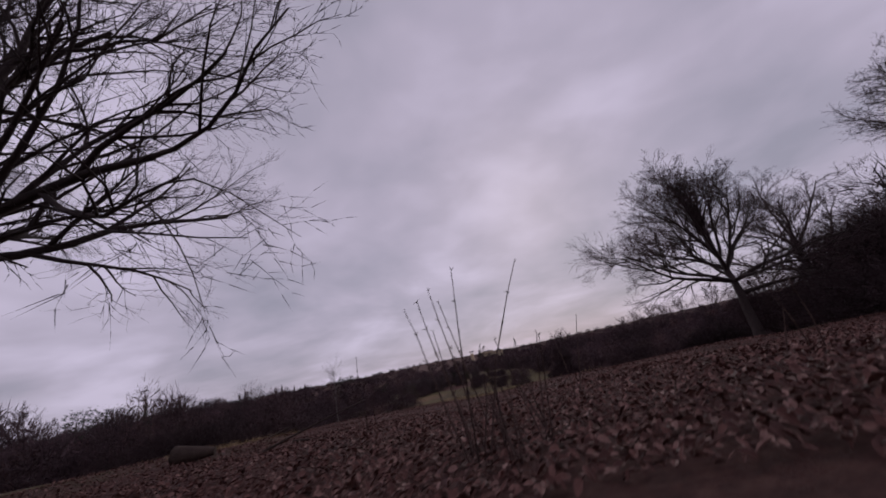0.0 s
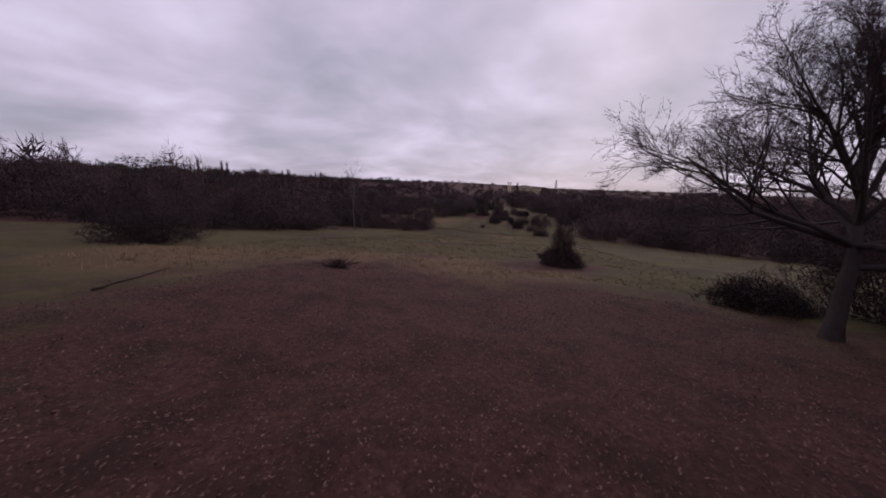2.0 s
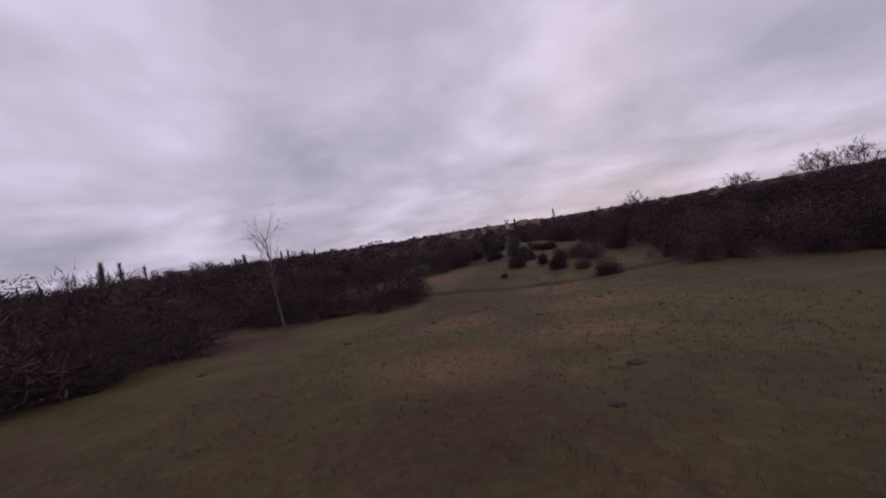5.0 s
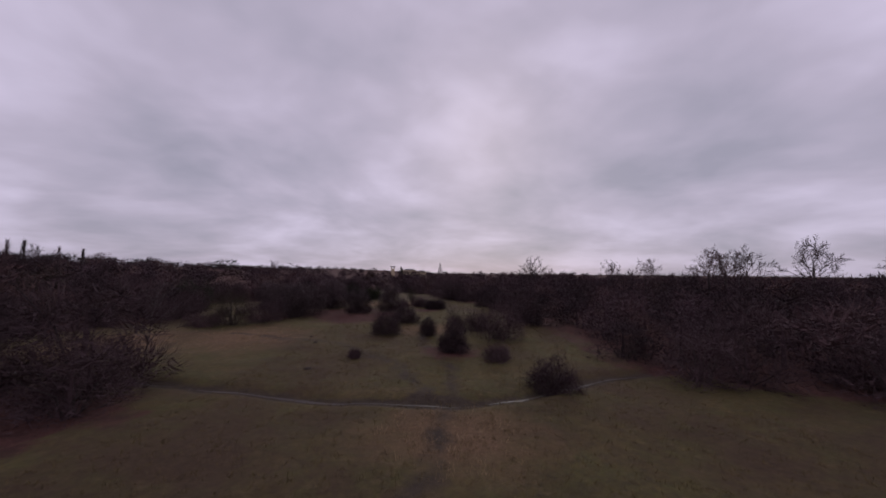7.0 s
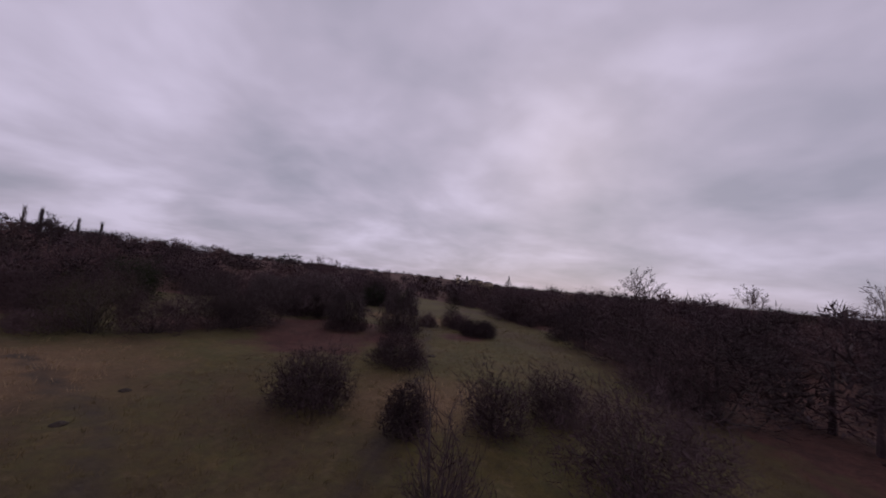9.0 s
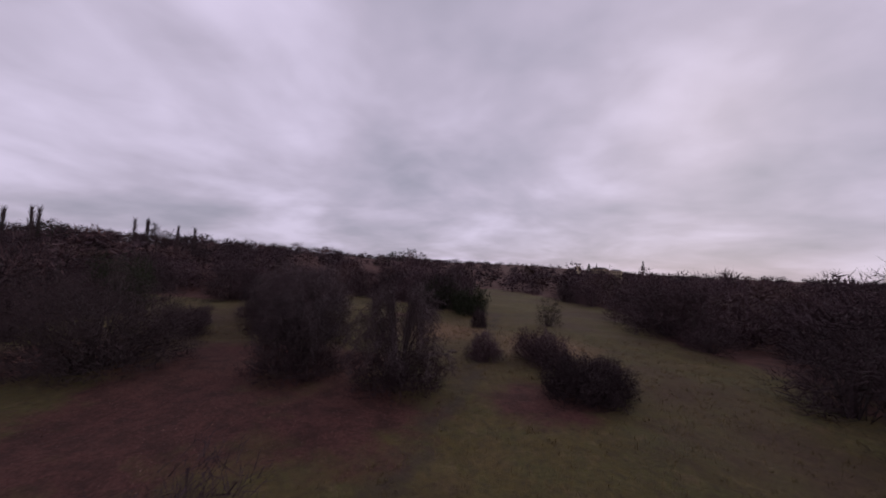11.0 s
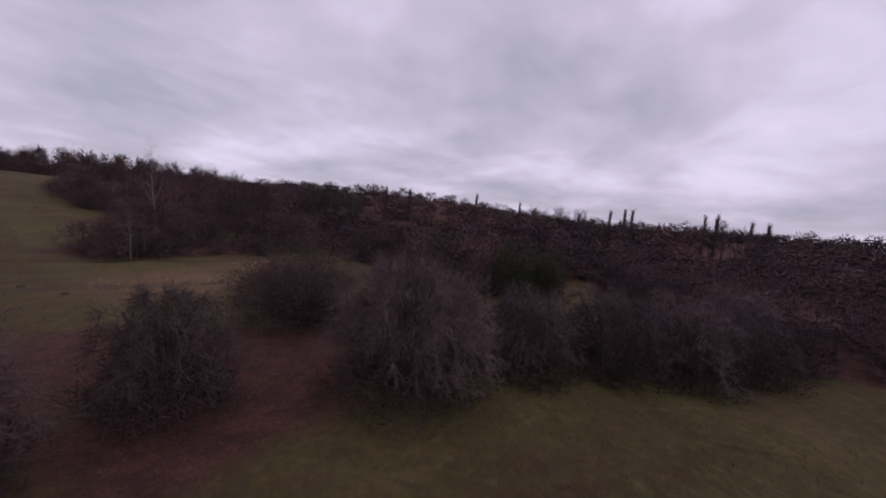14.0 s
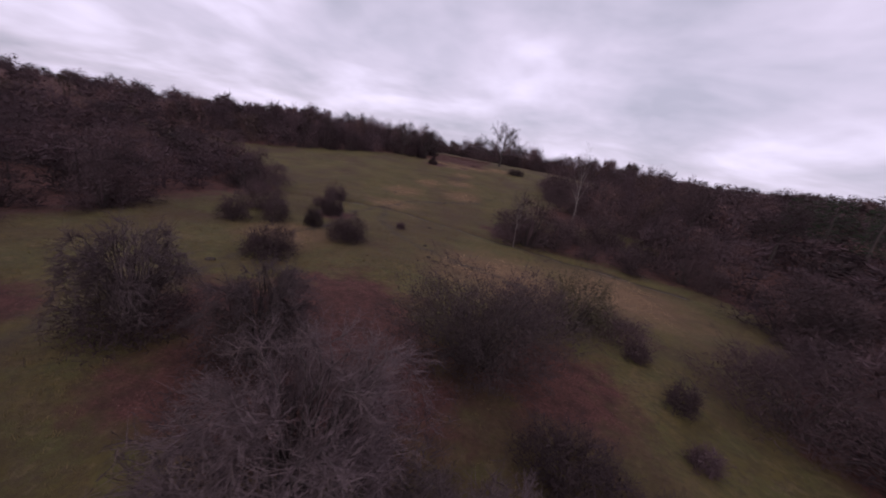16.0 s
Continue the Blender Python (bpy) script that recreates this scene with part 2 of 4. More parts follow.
# zones: (x, y, radius) blobs
LITTER = ((0, 3, 9), (3, 8, 9), (-2, 12, 7), (5, 14, 7), (-6.5, 17.6, 3.6), (-3, 16.5, 3.4), (-5.6, 25.6, 1.3), (-25, 114.5, 3.6), (-23, 111, 4.0), (-20, 108.7, 4.6), (-15.6, 112.5, 3.0), (-20, 116, 3.0), (-22.6, 117.2, 2.0), (-26.5, 132.4, 1.5), (-6.6, 89.5, 2.4), (-9.5, 118, 2.2), (-32, 109, 3.6), (2.5, 27.5, 3.4), (-35.5, 56, 6), (-28, 132.8, 1.3))
STRAW = ((-2.6, 21.8, 3.8), (-3.4, 25, 3.2), (-8.5, 21.8, 3.4), (-14, 17, 4), (1.5, 23, 2.4), (-8.6, 36, 2), (-10.8, 47, 2.4), (-28, 95, 5), (-12, 128, 3), (-38, 92, 5), (-5, 52, 2.4), (-14, 58, 3), (-20, 128, 3), (-7, 74, 3), (-9, 100, 3), (-4, 63, 3))
TRACKS = (((-9.5, 100), (-11.5, 110), (-13, 118), (-15.5, 126), (-20, 140)), ((-18, 60), (-8, 70), (-6.5, 84), (-9, 92), (-9.5, 100)), ((-30, 97), (-18, 93), (-11, 86), (-8, 78)))


def blobs(x, y, spots):
    v = np.zeros(np.shape(x))
    for bx, by, br in spots:
        v = np.maximum(v, np.clip(1.0 - 0.5 * np.hypot(x - bx, y - by) / br, 0, 1))
    return v


def axis(lo, hi, fine_lo, fine_hi, step, grow):
    out = list(np.arange(fine_lo, fine_hi, step))
    s, q = step, fine_hi
    while q < hi:
        out.append(q)
        s *= grow
        q += s
    out.append(hi)
    s, q = step, fine_lo
    while q > lo:
        s *= grow
        q -= s
        out.insert(0, max(q, lo))
    return np.array(out)


def mesh_object(name, verts, faces, mat, smooth=False):
    """verts (n, 3), faces (m, 3 or 4), all of one size."""
    verts, faces = np.asarray(verts, np.float32), np.asarray(faces, np.int32)
    me = bpy.data.meshes.new(name)
    k = faces.shape[1]
    me.vertices.add(len(verts))
    me.vertices.foreach_set("co", verts.ravel())
    me.loops.add(faces.size)
    me.loops.foreach_set("vertex_index", faces.ravel())
    me.polygons.add(len(faces))
    me.polygons.foreach_set("loop_start", np.arange(0, faces.size, k, dtype=np.int32))
    me.polygons.foreach_set("use_smooth", np.full(len(faces), smooth))
    me.update(calc_edges=True)
    me.materials.append(mat)
    return me


gx = axis(-1600, 1600, -62, 26, 0.8, 1.09)
gy = axis(-900, 2400, -8, 150, 0.8, 1.09)
gy = np.unique(np.concatenate([gy, np.arange(76, 88, 0.27)]))
GX, GY = np.meshgrid(gx, gy)
gv = np.stack([GX, GY, land(GX, GY)], -1).reshape(-1, 3)
nx, ny = len(gx), len(gy)
ii = (np.arange(ny - 1)[:, None] * nx + np.arange(nx - 1)[None]).ravel()
gme = mesh_object("ground", gv, np.stack([ii, ii + 1, ii + nx + 1, ii + nx], 1), M_GROUND, True)
woodmask = np.ones(GX.shape)
for ox, oy in ((0, 0), (2.4, 0), (-2.4, 0), (0, 2.4), (0, -2.4)):
    woodmask *= np.where(wooded(GX + ox, GY + oy), 1.0, 0.55)
woodmask = np.where((np.abs(GX) > 88) | (GY > 188) | (GY < -30) | (GX < -62), 1.0, woodmask)
for zname, val in (("litter", np.maximum(blobs(GX, GY, LITTER), woodmask)), ("straw", blobs(GX, GY, STRAW)), ("mud", np.clip(1 - 0.5 * np.minimum(np.minimum(seg_dist(GX, GY, TRACKS[0]), seg_dist(GX, GY, TRACKS[1])), seg_dist(GX, GY, TRACKS[2])) / 0.7, 0, 1) * 0.66 + 0.8 * np.exp(-(seg_dist(GX, GY, STREAM) / 0.7) ** 2))):
    at = gme.attributes.new(zname, "FLOAT", "POINT")
    at.data.foreach_set("value", val.ravel().astype(np.float32))
tagged(new("ground", gme), "rolling heath of olive winter grass, straw and brown leaf litter", "ground", kind="structure")


# ---- branch meshes ----
def tubes(segs, sides):
    """Tapered tubes from rows of p0, p1, r0, r1."""
    s = np.asarray(segs, float)
    p0, p1, r0, r1 = s[:, 0:3], s[:, 3:6], s[:, 6], s[:, 7]
    d = p1 - p0
    d /= np.linalg.norm(d, axis=1, keepdims=True) + 1e-9
    ref = np.where(np.abs(d[:, 2:3]) > 0.9, np.array([[1.0, 0, 0]]), np.array([[0, 0, 1.0]]))
    u = np.cross(d, ref)
    u /= np.linalg.norm(u, axis=1, keepdims=True)
    w = np.cross(d, u)
    a = np.arange(sides) * 2 * np.pi / sides
    ring = u[:, None] * np.cos(a)[None, :, None] + w[:, None] * np.sin(a)[None, :, None]
    v = np.concatenate([p0[:, None] + ring * r0[:, None, None], p1[:, None] + ring * r1[:, None, None]], 1).reshape(-1, 3)
    b = (np.arange(len(s)) * 2 * sides)[:, None]
    k = np.arange(sides)[None]
    k2 = (k + 1) % sides
    f = np.stack([b + k, b + k2, b + sides + k2, b + sides + k], -1).reshape(-1, 4)
    return v, f


def spikes(segs):
    """Pointed three-sided twigs from rows of p0, p1, r0, r1."""
    s = np.asarray(segs, float)
    p0, p1, r0 = s[:, 0:3], s[:, 3:6], s[:, 6]
    d = p1 - p0
    d /= np.linalg.norm(d, axis=1, keepdims=True) + 1e-9
    ref = np.where(np.abs(d[:, 2:3]) > 0.9, np.array([[1.0, 0, 0]]), np.array([[0, 0, 1.0]]))
    u = np.cross(d, ref)
    u /= np.linalg.norm(u, axis=1, keepdims=True)
    w = np.cross(d, u)
    a = np.arange(3) * 2 * np.pi / 3
    ring = u[:, None] * np.cos(a)[None, :, None] + w[:, None] * np.sin(a)[None, :, None]
    v = np.concatenate([p0[:, None] + ring * r0[:, None, None], p1[:, None]], 1).reshape(-1, 3)
    b = (np.arange(len(s)) * 4)[:, None]
    f = np.stack([np.concatenate([b + i, b + (i + 1) % 3, b + 3], 1) for i in range(3)], 1).reshape(-1, 3)
    return v, f


def unit(v):
    return v / (np.linalg.norm(v) + 1e-9)


def grow_branches(rng, p, d, length, radius, depth, spec, out):
    """Recursive limbs. spec[depth]: children, angle, length ratio, wander, upward pull, pieces."""
    kids, angle, ratio, wander, pull, pieces = spec[depth]
    step, pts, r = length / pieces, [p], radius
    rs = [radius]
    for i in range(pieces):
        d = unit(d + rng.normal(0, wander, 3) + np.array([0, 0, pull]))
        p = p + d * step
        pts.append(p)
        rs.append(radius * (1 - 0.75 * (i + 1) / pieces))
    for i in range(pieces):
        out.append((depth, *pts[i], *pts[i + 1], rs[i], rs[i + 1]))
    if depth + 1 >= len(spec):
        return
    for c in range(kids):
        k = (0.25 if depth else 0.38) + (0.75 if depth else 0.62) * (c + rng.random()) / kids
        i = min(int(k * pieces), pieces - 1)
        q = pts[i] + (pts[i + 1] - pts[i]) * (k * pieces - i)
        dd = unit(pts[i + 1] - pts[i])
        side = unit(np.cross(dd, rng.normal(0, 1, 3)))
        nd = unit(dd * math.cos(angle) + side * math.sin(angle) * (0.6 + 0.7 * rng.random()))
        grow_branches(rng, q, nd, length * ratio * (0.7 + 0.6 * rng.random()) * (1.15 - 0.45 * k), max(rs[i] * 0.62, 0.004), depth + 1, spec, out)


def split_branches(out, thick, twig_from, twig_scale=1.0):
    wood = [o[1:] for o in out if o[0] < twig_from]
    fine_ = [(*o[1:7], o[7] * twig_scale, o[8] * twig_scale) for o in out if o[0] >= twig_from]
    return wood, fine_


def part(name, me, parent, label=""):
    ob = new(name, me)
    ob.parent = parent
    return tagged(ob, label)


def tube_mesh(name, segs, mat, sides=5):
    v, f = tubes(segs, sides)
    return mesh_object(name, v, f, mat, True)


def spike_mesh(name, segs, mat):
    v, f = spikes(segs)
    return mesh_object(name, v, f, mat)


def tree_thing(name, wood, twigs, mat_wood, mat_twig, at, label, category="tree", group="", turn=0, sides=6):
    base = new(name)
    base.matrix_basis = pose(*at, 0, 0, turn)
    part("trunk", tube_mesh("trunk", wood, mat_wood, sides), base)
    part("crown", spike_mesh("crown", twigs, mat_twig), base)
    return tagged(base, label, category, group)


def on_ground(x, y, sink=0.05):
    return (x, y, ground_z(x, y) - sink)


# ---- the great oaks at the start ----
def great_oak(name, seed, x, y, height, spread, label, limbs=12, low=0.36, high=0.62, rise=1.35, droop=0.0, r_twig=0.006, turn=0, kids=(8, 6, 6, 4), wander=1.0, fan=0.62):
    rng = np.random.default_rng(seed)
    out = []
    top, p, d, r = height * high, np.zeros(3), np.array([0.0, 0, 1]), height * 0.030
    pts = [p]
    for i in range(8):
        d = unit(d + rng.normal(0, 0.05, 3) + np.array([0, 0, 0.15]))
        p = p + d * top / 8
        pts.append(p)
        out.append((0, *pts[-2], *p, r * (1.4 if i == 0 else 1 - 0.085 * i), r * (1 - 0.085 * (i + 1))))
    spec = [None, (kids[0], fan, 0.50, 0.10 * wander, 0.035 - droop, 8), (kids[1], fan, 0.52, 0.13 * wander, 0.045 - droop, 5), (kids[2], 0.62, 0.58, 0.17 * wander, 0.03 - droop, 4), (kids[3], 0.65, 0.62, 0.2, 0.01 - droop, 2), (0, 0.6, 0.5, 0.25, 0.0, 2)]
    for c in range(limbs):
        k = c / (limbs - 1)
        q = pts[min(int(round((low / high + (1 - low / high) * k) * 8)), 8)]
        az = c * 2.4 + rng.normal(0, 0.2)
        el = 0.12 + rise * k ** 1.1
        dd = np.array([math.cos(az) * math.cos(el), math.sin(az) * math.cos(el), math.sin(el)])
        L = (spread * (1 - k) + (height - top) * 1.0 * k) * (0.9 + 0.2 * rng.random())
        grow_branches(rng, q, dd, L, r * (0.42 - 0.12 * k), 1, spec, out)
    wood = [o[1:] for o in out if o[0] < 4]
    twigs = [(*o[1:7], max(min(o[7], 0.012), r_twig), 0) for o in out if o[0] >= 4]
    return tree_thing(name, wood, twigs, M_BARK, M_TWIG, on_ground(x, y, 0.15), label, sides=5, turn=turn)


great_oak("oak_tree", 5, 9.8, 17.1, 7.7, 4.7, "broad bare dark oak standing at the edge of the leaf field", limbs=18, low=0.30, high=0.56, kids=(9, 7, 6, 5), r_twig=0.005)
great_oak("oak_tree", 11, -12.3, 3.4, 13.0, 8.8, "great bare oak whose low limbs hang over the leaf litter", limbs=16, low=0.25, high=0.72, rise=0.9, droop=0.024, r_twig=0.0042, wander=1.1, turn=20, kids=(8, 7, 6, 4), fan=0.5)
great_oak("oak_tree", 17, 16.0, 21.5, 8.0, 4.6, "bare oak crowded in the edge of the dark wood", limbs=10, kids=(7, 6, 5, 3))
great_oak("oak_tree", 18, 18.5, 15.0, 9.5, 5.2, "tall bare oak standing in the dark wood", limbs=10, kids=(7, 6, 5, 3))


# ---- shrubs and thicket trees ----
def unit_rows(v):
    return v / (np.linalg.norm(v, axis=1, keepdims=True) + 1e-9)


def shrub(rng, w, h, stems=9, n_twigs=900, twig_len=0.42, twig_r=0.010, lumps=0.22, forks=2, wild=0.55, core=0.45):
    """A mounded bare shrub, w wide and h high, its twigs reaching to the ground."""
    ph = rng.random(6) * 6.28

    def spots(n, fill):
        az, ct = rng.random(n) * 6.2832, rng.random(n) ** 0.75
        st = np.maximum(1 - ct * ct, 0) ** 0.33
        lump = 1 + lumps * (np.sin(2 * az + ph[0]) * np.sin(3 * ct + ph[1]) + 0.8 * np.sin(5 * az + ph[2]) * np.sin(6 * ct + ph[3]) + 0.5 * np.sin(9 * az + ph[4]) * np.sin(11 * ct + ph[5]))
        k = lump * (fill + (1 - fill) * rng.random(n) ** 0.5)
        return np.stack([np.cos(az) * st * w / 2 * k, np.sin(az) * st * w / 2 * k, np.maximum(h * (ct * 0.9 + 0.04) * k, 0.04)], 1)

    def above(p):
        p[:, 2] = np.maximum(p[:, 2], 0.02)
        return p

    n = stems * 4
    e = spots(n, 0.55) * 0.92
    base = e * np.array([0.18, 0.18, 0]) + rng.normal(0, 0.03 * w, (n, 3)) * np.array([1, 1, 0])
    m = above(base + (e - base) * np.array([0.42, 0.42, 0.6]) + rng.normal(0, 0.03 * w, (n, 3)))
    r0 = np.where(np.arange(n) < stems, 0.012, 0.006)[:, None] * h
    wood = np.concatenate([np.hstack([base, m, r0, r0 * 0.7]), np.hstack([m, e, r0 * 0.7, r0 * 0.2])])
    n = n_twigs
    p = spots(n, 0.5)
    outd = unit_rows(p * np.array([2 / w, 2 / w, 0.8 / h]))
    dd = unit_rows(outd * 0.75 + rng.normal(0, wild, (n, 3)) + np.array([0, 0, 0.2]))
    L = twig_len * (0.5 + rng.random((n, 1)))
    p = above(p - dd * L * 0.6)
    p2 = above(p + dd * L + rng.normal(0, 0.04, (n, 3)))
    zero = np.zeros((n, 1))
    rows = [np.hstack([p, p2, twig_r * (0.7 + 0.6 * rng.random((n, 1))), zero])]
    for _ in range(forks):
        q = p + (p2 - p) * (0.3 + 0.6 * rng.random((n, 1)))
        d3 = unit_rows(dd + rng.normal(0, 0.65, (n, 3)))
        rows.append(np.hstack([q, above(q + d3 * L * 0.55), np.full((n, 1), twig_r * 0.65), zero]))
    n = int(n_twigs * core)
    p = spots(n, 0.15) * np.array([0.86, 0.86, 0.84])
    dd = unit_rows(rng.normal(0, 1, (n, 3)))
    rows.append(np.hstack([above(p - dd * twig_len * 0.4), above(p + dd * twig_len * 0.4), np.full((n, 1), twig_r * 2.6), np.zeros((n, 1))]))
    return wood, np.concatenate(rows)


def bush(seed, x, y, w, h, label, mat_twig=None, n=900, name="bush", group="", mat_wood=None, twig=0.42, r=0.010, **kw):
    rng = np.random.default_rng(seed)
    wood, twigs = shrub(rng, w, h, n_twigs=n, twig_len=twig, twig_r=r, **kw)
    return tree_thing(name, wood, twigs, mat_wood or M_BARK, mat_twig or M_TWIG, on_ground(x, y), label, "bush" if name == "bush" else "tree", group, sides=4)


def hawthorn(seed, x, y, w, h, label, limbs=46, n=2600, fill=1500, name="hawthorn_tree", group=""):
    """An old hawthorn: limbs that arch out and droop, pale with lichen, over a dark skirt."""
    rng = np.random.default_rng(seed)
    az, reach, top = rng.random(limbs) * 6.2832, w / 2 * (0.45 + 0.6 * rng.random(limbs)), h * (0.35 + 0.65 * rng.random(limbs) ** 0.7)
    reach = reach * np.sqrt(np.clip(1.25 - 0.75 * (top / h) ** 2, 0.2, 1))
    lean = rng.normal(0, 0.35, limbs)
    ss = np.linspace(0, 1, 10)
    rise_ = np.where(ss < 0.68, 1 - (1 - ss / 0.68) ** 2, 1 - 0.42 * ((ss - 0.68) / 0.32) ** 2)
    bend = az[:, None] + lean[:, None] * ss[None]
    rad = reach[:, None] * (0.10 + 0.90 * ss[None] ** 0.95)
    pts = np.stack([np.cos(bend) * rad, np.sin(bend) * rad, top[:, None] * rise_[None]], -1) + rng.normal(0, 0.032 * w, (limbs, 10, 3)) * ss[None, :, None]
    pts[:, :, 2] = np.maximum(pts[:, :, 2], 0.0)
    rr = (0.0062 * h * (1.05 - ss) ** 0.8)[None] * (0.7 + 0.6 * rng.random((limbs, 1)))
    segs = np.concatenate([pts[:, :-1], pts[:, 1:], rr[:, :-1, None], rr[:, 1:, None]], -1)
    stems, bows = segs[:, :4].reshape(-1, 8), segs[:, 4:].reshape(-1, 8)
    rows = []
    li, k = rng.integers(0, limbs, n), 3 + 5.99 * rng.random(n) ** 0.8
    i = k.astype(int)
    p = pts[li, i] + (pts[li, i + 1] - pts[li, i]) * (k - i)[:, None]
    tang = unit_rows(pts[li, i + 1] - pts[li, i])
    out = unit_rows(p * np.array([1, 1, 0.5]))
    d = unit_rows(tang * 0.8 + out * 0.5 + rng.normal(0, 0.5, (n, 3)) + np.array([0, 0, -0.12]))
    L = 0.085 * w * (0.5 + rng.random((n, 1)))
    zero = np.zeros((n, 1))
    e = p + d * L
    rows.append(np.hstack([p, e, np.full((n, 1), 0.009), zero]))
    for _ in range(5):
        q = p + (e - p) * (0.25 + 0.7 * rng.random((n, 1)))
        f = q + unit_rows(d + rng.normal(0, 0.7, (n, 3)) + np.array([0, 0, -0.2])) * L * (0.3 + 0.4 * rng.random((n, 1)))
        rows.append(np.hstack([q, f, np.full((n, 1), 0.006), zero]))
    twigs = np.concatenate(rows)
    twigs[:, 5] = np.maximum(twigs[:, 5], 0.03)
    base = new(name)
    base.matrix_basis = pose(*on_ground(x, y))
    part("trunk", tube_mesh("trunk", stems, M_BARK, 5), base)
    for kk in range(limbs):
        part("limb", tube_mesh("limb", bows[5 * kk:5 * kk + 5], M_PALE, 4), base)
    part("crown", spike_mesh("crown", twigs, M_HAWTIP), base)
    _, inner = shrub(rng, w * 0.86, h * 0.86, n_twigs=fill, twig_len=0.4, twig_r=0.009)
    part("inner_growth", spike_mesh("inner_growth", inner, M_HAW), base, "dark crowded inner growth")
    # low twigs about the foot, in a darker tone than the crown
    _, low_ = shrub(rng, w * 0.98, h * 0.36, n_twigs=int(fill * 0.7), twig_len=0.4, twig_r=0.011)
    part("undergrowth", spike_mesh("undergrowth", low_, M_TWIG), base, "low skirt of dark twigs at its foot")
    return tagged(base, label, "tree", group)


hawthorn(21, -15.4, 115.9, 4.9, 4.3, "grey lichen-covered hawthorn standing in the brown grass")
hawthorn(23, -20.4, 114.6, 5.0, 3.7, "round grey hawthorn bush beside the red leaf track")
hawthorn(24, -26.4, 119.8, 7.0, 4.9, "tall grey lichen-covered hawthorn at the head of a hedge", limbs=70, n=4600, fill=2400)
HEDGE = ((-30.2, 119.6, 4.4, 3.7), (-31.4, 123.0, 4.8, 4.1), (-34.3, 121.8, 4.8, 3.6), (-34.2, 126.0, 4.6, 3.9), (-37.8, 124.8, 5.0, 3.8), (-36.6, 129.2, 5.0, 4.2), (-40.6, 128.6, 5.2, 4.0), (-39.8, 131.9, 4.6, 3.8), (-43.6, 131.6, 5.0, 4.4))
for k_, (x_, y_, w_, h_) in enumerate(HEDGE):
    hawthorn(240 + k_, x_, y_, w_, h_, "grey-brown hawthorn grown into a ragged hedge", limbs=34, n=1500, fill=1100, group="hawthorns of the hedge")
bush(25, -28.4, 109.6, 7.6, 4.5, "wide domed thicket of dark bare twigs", M_HAW, 6500, "bush", twig=0.42, r=0.010, stems=20, lumps=0.3)
bush(26, -43.5, 106.5, 8.5, 4.0, "low wide thicket of brown twigs in the meadow", M_WOOD, 3200, "bush", twig=0.5, r=0.013, stems=16)

